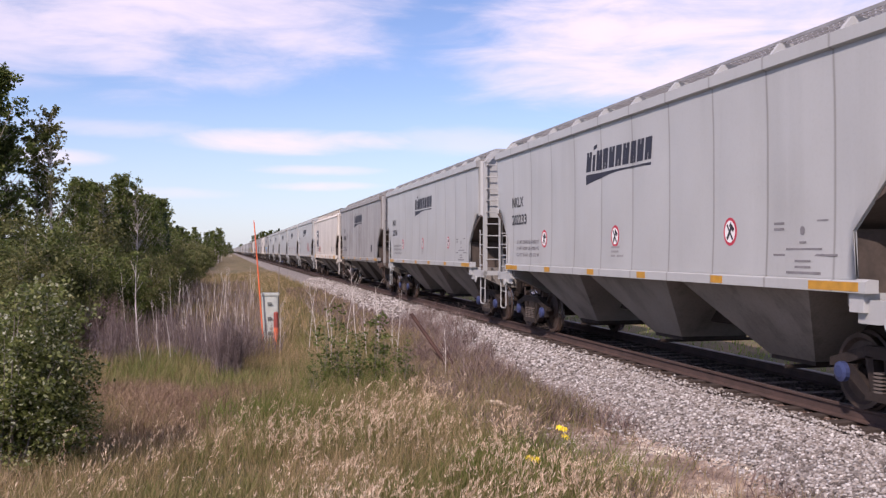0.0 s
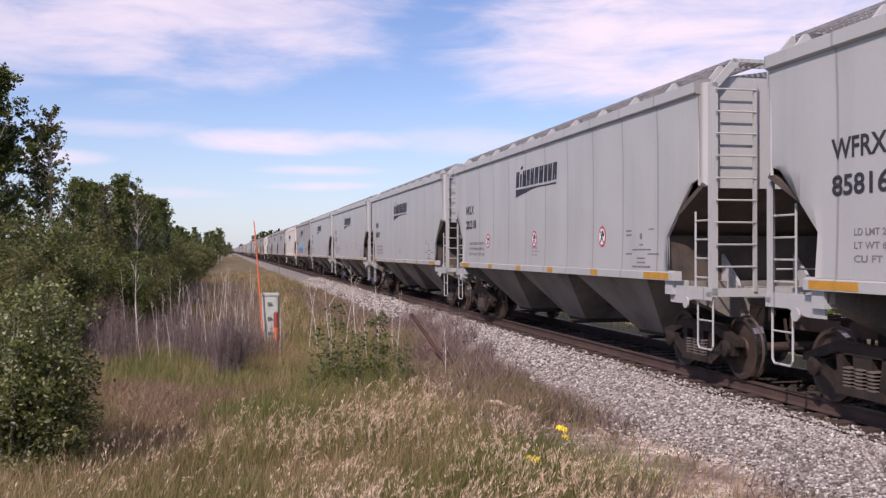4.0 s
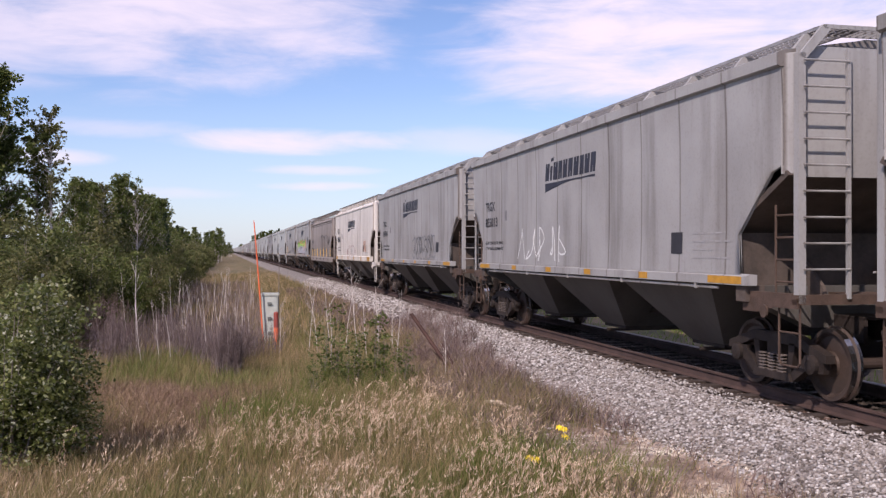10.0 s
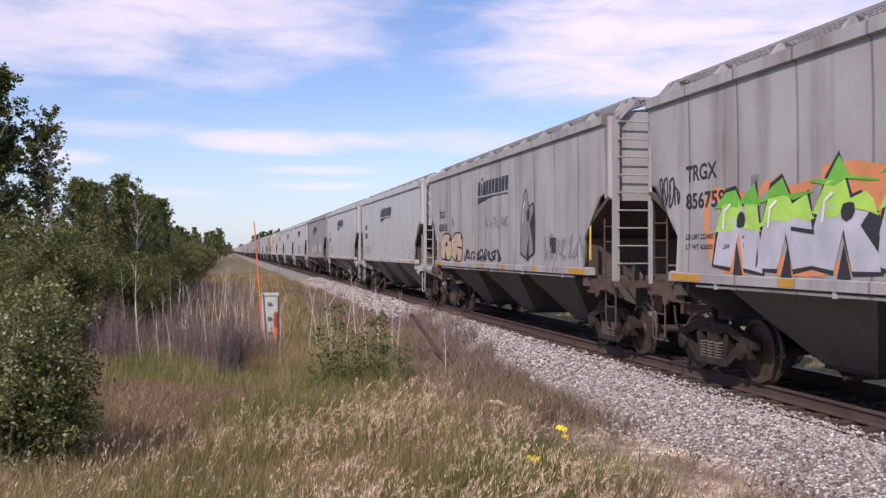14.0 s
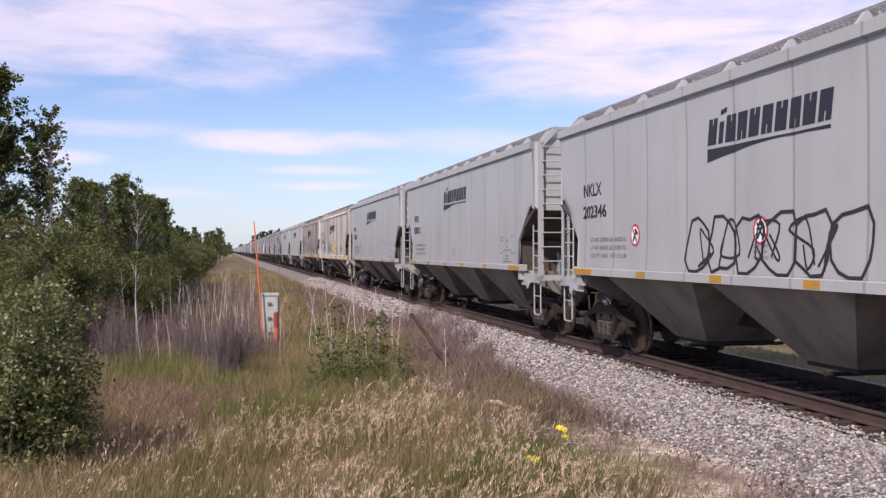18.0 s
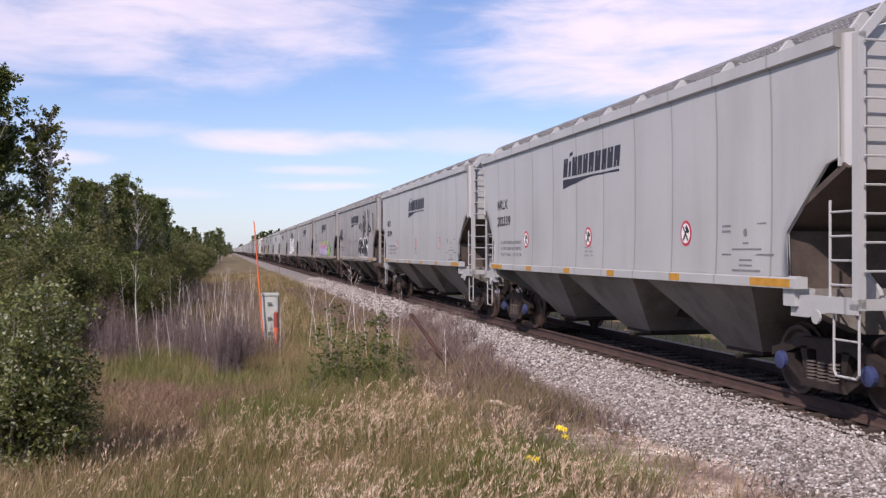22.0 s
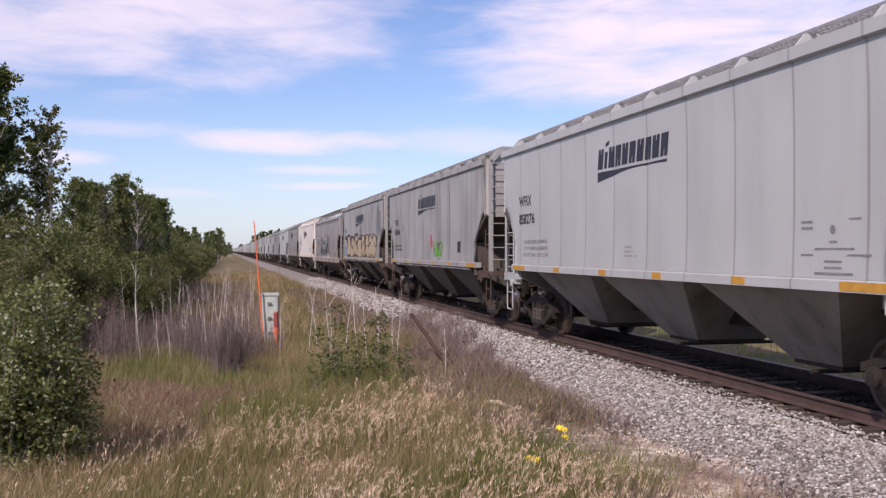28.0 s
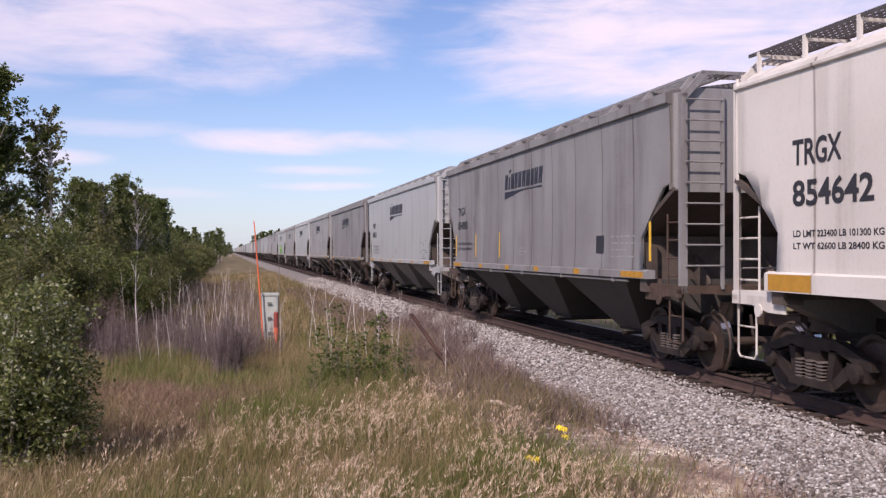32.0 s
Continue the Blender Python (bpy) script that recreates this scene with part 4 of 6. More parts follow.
SPRAY = {k: spray_mat(k, c) for k, c in dict(black=(0.025, 0.025, 0.03), white=(0.75, 0.75, 0.74), silver=(0.42, 0.43, 0.48), green=(0.13, 0.42, 0.05), lime=(0.36, 0.62, 0.10), orange=(0.62, 0.24, 0.10),
         blue=(0.06, 0.16, 0.42), cyan=(0.12, 0.36, 0.60), purple=(0.26, 0.14, 0.42), lilac=(0.50, 0.38, 0.62), pink=(0.62, 0.24, 0.42), tan=(0.44, 0.335, 0.225), yellow=(0.70, 0.52, 0.12), red=(0.50, 0.05, 0.06), grey=(0.20, 0.20, 0.21), maroon=(0.24, 0.07, 0.08)).items()}


def blob(rng, cx, cz, rx, rz, lean=0.2, n=14, rough=0.28):
    out = []
    ph = rng.uniform(0, 6.28)
    for k in range(n):
        a = k * math.tau / n
        r = 1 + rough * math.sin(3 * a + ph) + rng.uniform(-rough, rough) * 0.6
        x, z = rx * r * math.cos(a), rz * r * math.sin(a)
        # squarer than an ellipse
        x, z = max(-rx * 1.05, min(rx * 1.05, x * 1.15)), max(-rz * 1.1, min(rz * 1.1, z * 1.15))
        out.append((cx + x + lean * z, cz + z))
    return out


def star_letters(rng, u0, u1, z0, z1, n, spike=0.3):
    """A row of jagged interlocking forms."""
    out = []
    w = (u1 - u0) / n
    for k in range(n):
        c = u0 + (k + 0.5) * w
        a, b = c - w * 0.56, c + w * 0.56
        h = z1 - z0
        t1, t2 = z1 + rng.uniform(-0.1, spike) * h, z1 - rng.uniform(0, 0.25) * h
        m1, m2 = z0 + h * rng.uniform(0.35, 0.6), z0 + h * rng.uniform(0.3, 0.55)
        out.append([(a, z0 + rng.uniform(-0.08, 0.1) * h), (a + w * 0.42, z0), (c, m1), (b - w * 0.42, z0), (b, z0 + rng.uniform(-0.1, 0.12) * h), (b - w * 0.05, m2), (b - w * 0.16, t2), (c + w * 0.12, z1 - h * 0.3), (c - w * 0.05, t1), (a + w * 0.3, z1 - h * 0.1), (a + w * 0.08, m2)])
    return out


def grow(poly, d):
    cx = sum(p[0] for p in poly) / len(poly)
    cz = sum(p[1] for p in poly) / len(poly)
    out = []
    for x, z in poly:
        l = math.hypot(x - cx, z - cz) or 1e-6
        out.append((x + (x - cx) / l * d, z + (z - cz) / l * d))
    return out


def fan(poly):
    """Triangles about the middle, so that jagged outlines fill cleanly."""
    cx = sum(p[0] for p in poly) / len(poly)
    cz = sum(p[1] for p in poly) / len(poly)
    n = len(poly)
    return [[(cx, cz), poly[i], poly[(i + 1) % n]] for i in range(n)]


def mural(F, car, seed, u0, u1, z0, z1, n, fills, rim="black", cloud=None, spike=0.3, rounded=False):
    """A sprayed piece: a background cloud, outlined forms, a second tone in their lower or upper half, small lights."""
    rng = random.Random(seed)
    if cloud:
        c = [q for k in range(7) for q in fan(blob(rng, u0 + (k + 0.5) * (u1 - u0) / 7, (z0 + z1) / 2, (u1 - u0) / 9, (z1 - z0) * 0.52))]
        decal("graffiti_cloud", c, F, SPRAY[cloud], car, cloud + " sprayed background", 0.0035)
    forms = star_letters(rng, u0, u1, z0, z1, n, spike) if not rounded else [blob(rng, u0 + (k + 0.5) * (u1 - u0) / n, (z0 + z1) / 2, (u1 - u0) / n * 0.52, (z1 - z0) * 0.5, 0.12, 14, 0.14) for k in range(n)]
    out = decal("graffiti_outline", [q for p in forms for q in fan(grow(p, 0.06))], F, SPRAY[rim], car, rim + " sprayed outline", 0.006)
    for j, col in enumerate(fills):
        polys = []
        for p in forms:
            if j == 0:
                polys += fan(p)
            else:
                lo, hi = min(q[1] for q in p), max(q[1] for q in p)
                cut = lo + (hi - lo) * (0.5 if j == 1 else 0.78)
                polys += fan([(x, max(z, cut + 0.05 * math.sin(9 * x))) for x, z in p])
        decal("graffiti_fill", polys, F, SPRAY[col], out, col + " sprayed fill", 0.008 + 0.002 * j)
    # inner lines and gaps of each form, and small lights along its upper edge
    lines, shine = [], []
    w, h = (u1 - u0) / n, z1 - z0
    for k, p in enumerate(forms):
        cx = sum(q[0] for q in p) / len(p)
        cz = sum(q[1] for q in p) / len(p)
        if k % 3 != 1:
            lines += fan(blob(rng, cx + w * 0.06, cz + h * 0.14, w * 0.10, h * 0.09, 0.2, 8, 0.1))
        lines += fan([(cx - w * 0.10, cz - h * 0.52), (cx + w * 0.12, cz - h * 0.52), (cx + w * rng.uniform(-0.05, 0.1), cz - h * rng.uniform(0.08, 0.2))])
        if k % 2:
            lines += strip([(cx + w * 0.1, cz + h * 0.02), (cx + w * 0.5, cz + h * rng.uniform(-0.1, 0.06))], 0.05)
        shine += strip([(cx - w * 0.34, cz + h * 0.05), (cx - w * 0.30, cz + h * 0.26), (cx - w * 0.18, cz + h * 0.33)], 0.04)
    decal("graffiti_line", lines, F, SPRAY[rim], out, "", 0.016)
    if rim != "white":
        decal("graffiti_shine", shine, F, SPRAY["white"], out, "", 0.017)


def scrawl(F, car, seed, u0, u1, z0, z1, colour, n=5, w=0.045):
    """A quick tag of looping brush lines."""
    rng = random.Random(seed)
    polys = []
    for k in range(n):
        c = u0 + (k + 0.5) * (u1 - u0) / n
        g = (u1 - u0) / n
        pts = [(c + rng.uniform(-0.55, 0.55) * g, z0 + (z1 - z0) * t) for t in (rng.uniform(0, .3), rng.uniform(.6, 1), rng.uniform(.7, 1), rng.uniform(.2, .6), rng.uniform(0, .3), rng.uniform(.3, .7))]
        fine = []
        for i in range(len(pts) - 1):
            p0, p1, p2, p3 = pts[max(i - 1, 0)], pts[i], pts[i + 1], pts[min(i + 2, len(pts) - 1)]
            for t in (0, 0.25, 0.5, 0.75):
                fine.append(tuple(0.5 * (2 * b + (c2 - a) * t + (2 * a - 5 * b + 4 * c2 - d) * t * t + (3 * b - a - 3 * c2 + d) * t ** 3) for a, b, c2, d in zip(p0, p1, p2, p3)))
        polys += strip(fine + [pts[-1]], w)
    decal("graffiti_tag", polys, F, SPRAY[colour], car, colour + " sprayed tag", 0.006)


def bubble_outline(F, car, seed, u0, u1, z0, z1, n, colour, w=0.05):
    rng = random.Random(seed)
    polys = []
    for k in range(n):
        p = blob(rng, u0 + (k + 0.5) * (u1 - u0) / n, (z0 + z1) / 2, (u1 - u0) / n * 0.5, (z1 - z0) * 0.5, 0.1, 12, 0.16)
        polys += strip(p + [p[0]], w)
    decal("graffiti_outline", polys, F, SPRAY[colour], car, colour + " sprayed outlines", 0.006)

# ---- make-up of the train: shape, paint, length, mark, number, extras ----
CARS = [
    ("A", "new", "NKLX", "202240", ["signs"]),
    ("A", "new", "NKLX", "202233", ["signs", "blue"]),
    ("A", "new", "NKLX", "202196", ["signs", "blue"]),
    ("A", "grey", "TRGX", "856850", ["light"]),
    ("B", "cream", "NDYX", "846869", ["box", "noname", ("scrawl", (3, -4.0, -3.1, 1.78, 2.2, "red", 6, 0.035))]),
    ("A", "new", "WFRX", "858163", [("scrawl", (5, 2.6, 4.3, 1.75, 2.5, "red", 5, 0.05))]),
    ("A", "new", "NKLX", "202218", ["signs"]),
    ("A", "new", "WFRX", "858292", []),
    ("A", "new", "NKLX", "202227", ["signs", "blue"]),
    ("A", "new", "WFRX", "858001", []),
    ("A", "grey", "TRGX", "855920", ["bars", ("mural", (11, -3.6, 1.9, 1.62, 2.65, 5, ["blue", "cyan"]), {"rim": "yellow", "spike": 0.25, "rounded": True}), ("scrawl", (12, -4.9, -3.8, 1.7, 2.6, "pink", 4, 0.03))]),
    ("B", "cream", "TRGX", "854577", ["sooty"]),
    ("A", "grey", "TRGX", "855902", ["bars"]),
    ("A", "grey", "TRGX", "855013", ["yel", ("scrawl", (21, -3.6, -0.4, 1.65, 2.4, "white", 5, 0.035))]),
    ("A", "grey", "TRGX", "854764", [("bubble", (22, 0.2, 4.2, 1.65, 2.35, 6, "grey", 0.05)), ("scrawl", (23, 0.4, 4.0, 1.7, 2.4, "black", 7, 0.04))]),
    ("B", "white", "TRGX", "854602", [("bubble", (24, -1.5, 1.0, 1.66, 2.15, 3, "maroon", 0.018)), ("scrawl", (28, -2.1, -1.6, 1.66, 2.05, "maroon", 4, 0.02)), ("scrawl", (29, 1.1, 1.6, 1.72, 2.05, "maroon", 3, 0.018)), ("scrawl", (25, 4.6, 5.6, 1.8, 2.4, "orange", 4, 0.04))]),
    ("C", "taupe", "NDYX", "841819", ["noname", ("bubble", (26, 0.0, 5.0, 1.75, 2.9, 5, "black", 0.055)), ("scrawl", (27, 5.1, 6.4, 2.3, 2.8, "black", 4, 0.045))]),
    ("A", "grey", "TRGX", "856759", [("mural", (31, -5.6, 3.4, 1.66, 2.78, 8, ["silver", "lime", "green"]), {"cloud": "orange", "spike": 0.35}), ("scrawl", (32, 5.2, 6.6, 2.5, 3.1, "black", 5, 0.05)), ("scrawl", (33, -7.4, -6.7, 2.55, 3.0, "black", 4, 0.04))]),
    ("A", "grey", "TRGX", "855816", ["bars", ("mural", (34, -6.2, -3.4, 1.62, 2.35, 2, ["tan"]), {"rounded": True, "spike": 0.1}), ("scrawl", (35, -3.2, 0.6, 1.60, 1.92, "black", 9, 0.06)), ("mural", (36, 2.3, 3.2, 1.75, 3.3, 1, ["grey"]), {"rim": "black", "spike": 0.1}), ("scrawl", (37, -1.0, 1.4, 2.45, 2.75, "grey", 5, 0.045)), ("scrawl", (38, 3.9, 6.4, 1.62, 2.2, "grey", 7, 0.05))]),
    ("A", "new", "NKLX", "202239", ["signs"]),
    ("A", "new", "WFRX", "858158", []),
    ("A", "dark", "TRGX", "855929", [("scrawl", (41, -2.9, -1.9, 1.72, 2.25, "white", 5, 0.04)), ("scrawl", (42, -0.5, 0.9, 1.75, 2.35, "white", 7, 0.045)), ("scrawl", (43, 3.4, 4.9, 1.75, 2.35, "white", 8, 0.045))]),
    ("A", "new", "NKLX", "202346", ["signs", ("bubble", (44, -2.3, 1.9, 1.62, 2.32, 6, "black", 0.045)), ("scrawl", (45, -1.9, 1.5, 1.65, 2.3, "black", 6, 0.035))]),
    ("A", "new", "WFRX", "858012", []),
    ("A", "new", "NKLX", "202203", ["signs", "blue"]),
    ("B", "sooty", "TRGX", "854532", [("throw", ("SY", 0.85, 2.35, 1.84, 2.36, "yellow", "grey", 0.15, 0.045)), ("scrawl", (47, -2.6, -0.5, 1.75, 2.4, "grey", 7, 0.04)), ("scrawl", (48, -5.4, -4.6, 1.8, 2.5, "blue", 4, 0.05))]),
    ("B", "streak", "TRGX", "854633", ["bars", ("scrawl", (49, -4.4, 4.0, 1.75, 2.5, "grey", 12, 0.05))]),
    ("A", "new", "NKLX", "202339", ["signs", "blue"]),
    ("A", "new", "NKLX", "202194", ["signs"]),
    ("A", "grey", "TRGX", "854716", ["yel", ("scrawl", (51, 2.6, 6.4, 2.5, 3.8, "black", 5, 0.11)), ("scrawl", (52, 1.4, 4.0, 2.9, 3.3, "black", 4, 0.06)), ("mural", (53, 1.3, 4.6, 1.60, 2.45, 4, ["black"]), {"rim": "white", "rounded": True}), ("bubble", (54, -3.4, 0.9, 1.65, 2.4, 6, "grey", 0.05)), ("scrawl", (55, -7.0, -5.8, 2.4, 3.1, "black", 5, 0.06))]),
    ("A", "grey", "TRGX", "854699", [("mural", (56, -2.95, 2.3, 1.60, 2.5, 6, ["lilac", "pink"]), {"cloud": "lime", "spike": 0.3}), ("mural", (57, 2.4, 3.9, 1.62, 2.3, 3, ["lime", "green"]), {"rim": "green"})]),
    ("A", "grey", "TRGX", "854709", ["yel"]),
    ("A", "grey", "TRGX", "854721", [("throw", ("JBS", -3.2, 3.3, 1.85, 3.0, "white", "black", 0.3, 0.08))]),
    ("A", "grey", "TRGX", "855937", ["light", "bars"]),
    ("A", "new", "WFRX", "858276", []),
    ("A", "grey", "TRGX", "854784", [("scrawl", (61, 0.9, 2.3, 1.66, 2.2, "green", 5, 0.08)), ("scrawl", (62, 0.4, 0.8, 1.95, 2.4, "red", 2, 0.09)), ("scrawl", (63, 1.0, 2.2, 1.68, 2.15, "black", 4, 0.035))]),
    ("A", "grey", "TRGX", "855850", [("mural", (64, 0.7, 5.4, 1.62, 2.6, 4, ["tan"]), {"cloud": "black", "spike": 0.12, "rounded": True}), ("scrawl", (69, -6.1, -5.3, 1.62, 2.1, "cyan", 4, 0.08)), ("throw", ("BDKE", -5.3, 0.6, 1.78, 2.5, "tan", "black", 0.24, 0.13)), ("scrawl", (65, 5.4, 6.9, 2.5, 3.9, "grey", 5, 0.07)), ("scrawl", (66, -7.4, -6.9, 2.5, 3.9, "black", 5, 0.05))]),
    ("C", "drab", "NDYX", "850678", ["noname", "box", ("mural", (67, -3.9, 1.9, 1.50, 2.75, 9, ["black"]), {"rim": "white", "spike": 0.55}), ("scrawl", (68, 1.3, 3.0, 2.4, 2.9, "grey", 5, 0.05))]),
    ("B", "white", "TRGX", "854642", ["sooty"]),
    ("A", "dark", "TRGX", "854880", ["bars"]),
    ("A", "new", "WFRX", "858031", []),
    ("A", "dark", "", "", []),
    ("A", "grey", "", "", []),
    ("A", "new", "", "", []),
    ("A", "grey", "", "", []),
    ("A", "new", "", "", [("mural", (71, -3.0, 2.2, 1.66, 2.6, 5, ["green", "lime"]), {})]),
    ("A", "grey", "", "", []),
]
FIRST_GAP = 23.23 - 7.77 - 16.93 / 2 - 16.93


def build_train():
    lines = ["LD LMT 225800 LB 103400 KG", "LT WT 60200 LB 27300 KG", "CU FT 5431 153 CU M", "LD LMT 223400 LB 101300 KG", "LT WT 62600 LB 28400 KG"]
    for form, livery, mark, number, extras in CARS:
        lines += [q for q in (mark, number) if q]
    text_meshes(lines + list("SYJBDKE"))
    protos, train, s = {}, [], FIRST_GAP
    for form, livery, mark, number, extras in CARS:
        F = FORMS[form]
        length = F["L"]
        key = (form, livery, "blue" in extras)
        if number == "846869":
            s += 0.45
        y = s + length / 2 + F["mid"]
        s += length
        if key in protos:
            car = copy_thing(protos[key], pose(0, y, 0))
        else:
            car = protos[key] = hopper_car(form, livery, "blue" in extras)
            car.matrix_basis = pose(0, y, 0)
        train.append((car, y, form, livery, mark, number, extras))
    for car, y, form, livery, mark, number, extras in train:
        dress_car(car, FORMS[form], form, livery, mark, number, extras)
    # the rest of the train, always far away
    far = {k: far_car(k) for k in ("new", "grey", "dark", "cream")}
    order, out = random.Random(3), [(c, y) for c, y, *_ in train]
    for k in range(46):
        y = s + 16.93 / 2 + 0.25
        s += 16.93
        out.append((copy_thing(far[order.choice(["new", "grey", "grey", "dark", "new", "cream"])], pose(0, y, 0)), y))
    for p in far.values():
        for o in [*p.children_recursive, p]:
            bpy.data.objects.remove(o)
    return out


def far_car(livery):
    """A plainer car for the far end of the train."""
    F = FORMS["A"]
    B, W = F["B"], F["W"]
    paint, under = LIVERY[livery][0], UNDER_SHADED[livery]
    car = thing("hopper_car", None, None, {"new": "light grey", "grey": "weathered grey", "dark": "dull grey", "cream": "faded cream"}[livery] + " covered grain hopper car far down the line", "railway car", "hopper cars of the train")
    for s in (-1, 1):
        part("side_sheet", side_sheet(F, s), paint, car)
        part("end_wall", Shape().box(-W + 0.03, s * B - 0.14, 1.4, W - 0.03, s * B - 0.10, F["eave"] + 0.2), paint, car)
        t = Shape()
        for y in (-0.89, 0.89):
            t.wheel(-0.83, 0.83, s * F["truck"] + y, 0.457, [(0, 0.4), (0.02, 0.457), (0.98, 0.457), (1, 0.4)], 12)
        t.box(-1.05, s * F["truck"] - 1.1, 0.35, 1.05, s * F["truck"] + 1.1, 0.7)
        part("truck", t, STEEL_DARK, car)
        part("coupler", coupler_mesh(s, F["L"], F["mid"]), STEEL_RUST, car)
    part("roof", roof_shape(F), paint, car)
    for y in (-3.82, 0.0, 3.82):
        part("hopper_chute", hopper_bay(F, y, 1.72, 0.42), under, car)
    part("centre_sill", Shape().box(-0.26, -B, 0.7, 0.26, B, 1.35), under, car)
    return car


def dress_car(car, F, form, livery, mark, number, extras):
    B = F["u0"]
    raised = F["raised"]
    u = -B + (1.34 if raised else 1.25)
    h = 0.30 if raised else 0.225
    zm, zn = (2.40, 1.85) if form == "C" else (2.90, 2.42 if raised else 2.50)
    if form == "C":
        u = -B + 1.27
    if livery == "drab":
        u, h, zm, zn = -B + 2.4, 0.25, 2.62, 2.27
    if form == "B" and "box" in extras:
        u = -B + 2.25
    ink = INK
    if "box" in extras:
        if form == "B":
            decal("mark_panel", [[(u - 0.1 + a * 0.08, 2.2), (u - 0.02 + a * 0.08, 2.2), (u - 0.02 + a * 0.08, 3.4), (u - 0.1 + a * 0.08, 3.4)] for a in range(20)], F, GREY_INK, car, "dark overpainted panel", 0.003)
        decal("mark_panel", [[(u - 0.06 + a * 0.074, zm), (u + 0.014 + a * 0.074, zm), (u + 0.014 + a * 0.074, zm + 0.40), (u - 0.06 + a * 0.074, zm + 0.40)] for a in range(15)], F, INK, car, "", 0.0055)
    if mark:
        lettering("reporting_mark", mark, F, car, WHITE if "box" in extras else ink, u, (zm + 0.04) if "box" in extras else zm, h, 0.95, 0.014, 0.010 if "box" in extras else 0.0)
    if number:
        lettering("car_number", number, F, car, ink, u, zn, h, (1.08 if form == "C" or "box" in extras else 1.5) if raised else 1.17, 0.014, 0.003)
    new_type = livery == "new"
    rows = ("LD LMT 225800 LB 103400 KG", "LT WT 60200 LB 27300 KG", "CU FT 5431 153 CU M") if new_type else ("LD LMT 223400 LB 101300 KG", "LT WT 62600 LB 28400 KG")
    if mark and form != "C":
        for k, line in enumerate(rows):
            lettering("load_data", line, F, car, GREY_INK if new_type else INK, u + (0.4 if new_type else 0.0), 2.05 - k * 0.145, 0.075, 1.65)
    if "noname" not in extras:
        maker_mark(F, car, NAVY, z=3.35 if form == "A" else 3.16)
    if livery in ("grey", "dark", "cream", "white", "sooty", "streak") and mark:
        decal("data_plate", [[(4.3, 1.84), (4.66, 1.84), (4.66, 2.16), (4.3, 2.16)]], F, INK, car, "black data plate", 0.005)
        decal("placard", [[(-4.7, 2.62), (-4.5, 2.62), (-4.5, 2.86), (-4.7, 2.86)]], F, GREY_INK, car, "small faded placard", 0.005)
    if "bars" in extras:
        for v in (-B + 1.0, -B + 3.3, -B + 5.6, B - 1.2):
            decal("reflector_strip", [[(v, 1.72), (v + 0.09, 1.72), (v + 0.09, 2.35), (v, 2.35)]], F, YELLOW, car, "yellow reflector strip")
    if "signs" in extras:
        for v in (-4.11, -0.26, 3.67):
            round_sign(F, car, v, 2.14, 0.18)
    if form != "C":
        data_bars(F, car, -0.45, 1.93, 0.55, 3, PALE_INK, 0.035, 0.075)
    if new_type:
        service_marks(F, car)
    elif form != "C":
        data_bars(F, car, 5.0, 2.12, 1.1, 4, PALE_INK, 0.025, 0.115)
    names = {"new": "light grey", "grey": "weathered grey", "dark": "dull grey", "cream": "faded cream", "white": "off-white", "streak": "brown-streaked tan", "sooty": "soot-stained tan", "taupe": "dusty taupe", "drab": "drab grey"}
    walk_w = "raised roof walkways" if F["raised"] else "low roof walkways"
    gr = " and graffiti" if any(isinstance(e, tuple) for e in extras) else ""
    tagged(car, names[livery] + " covered grain hopper car with " + walk_w + gr)
    for e in extras:
        if isinstance(e, tuple):
            kind, args, kw = e[0], e[1], e[2] if len(e) > 2 else {}
            {"mural": mural, "scrawl": scrawl, "bubble": bubble_outline, "throw": throwup}[kind](F, car, *args, **kw)


TRAIN = build_train()

# ---- plants ----
def blades(count, place, height, width, lean, seg=2):
    """Tapered blades: an array of vertices and of 4-cornered faces."""
    rs = np.random.RandomState(count)
    vs = np.empty((count, (seg + 1) * 2, 3), dtype=np.float32)
    for i in range(count):
        x, y = place()
        z = ground_z(x, y)
        h = height(x, y) * rs.uniform(0.6, 1.25)
        a = rs.uniform(0, 6.283)
        dx, dy = math.cos(a), math.sin(a)
        b = rs.uniform(0, 6.283)
        l = lean * h * rs.uniform(0.3, 1.3)
        lx, ly = l * math.cos(b) + 0.1 * h, l * math.sin(b)
        w = width * rs.uniform(0.6, 1.4)
        for k in range(seg + 1):
            t = k / seg
            ww = w * (1 - t * 0.85)
            cx, cy, cz = x + lx * t * t, y + ly * t * t, z + h * t - 0.01
            vs[i, 2 * k] = (cx - dx * ww, cy - dy * ww, cz)
            vs[i, 2 * k + 1] = (cx + dx * ww, cy + dy * ww, cz)
    base = (np.arange(count) * (seg + 1) * 2)[:, None, None]
    f = np.array([[2 * k, 2 * k + 1, 2 * k + 3, 2 * k + 2] for k in range(seg)])[None] + base
    return vs.reshape(-1, 3), f.reshape(-1, 4)


def area(y0, y1, left=-9.0, right=-2.7, power=1.0):
    """A random spot of the verge within those bounds, denser towards the near end."""
    def place():
        while True:
            y = y0 + (y1 - y0) * random.random() ** power
            x = rand(left, right)
            if (x - EYE[0]) / y > -0.26:
                return x, y
    return place


def patch(spots):
    """A random spot within one of several round patches (x, y, radius)."""
    def place():
        x, y, r = random.choice(spots)
        a, q = rand(0, 6.283), r * random.random() ** 0.6
        return x + q * math.cos(a), y + q * math.sin(a)
    return place


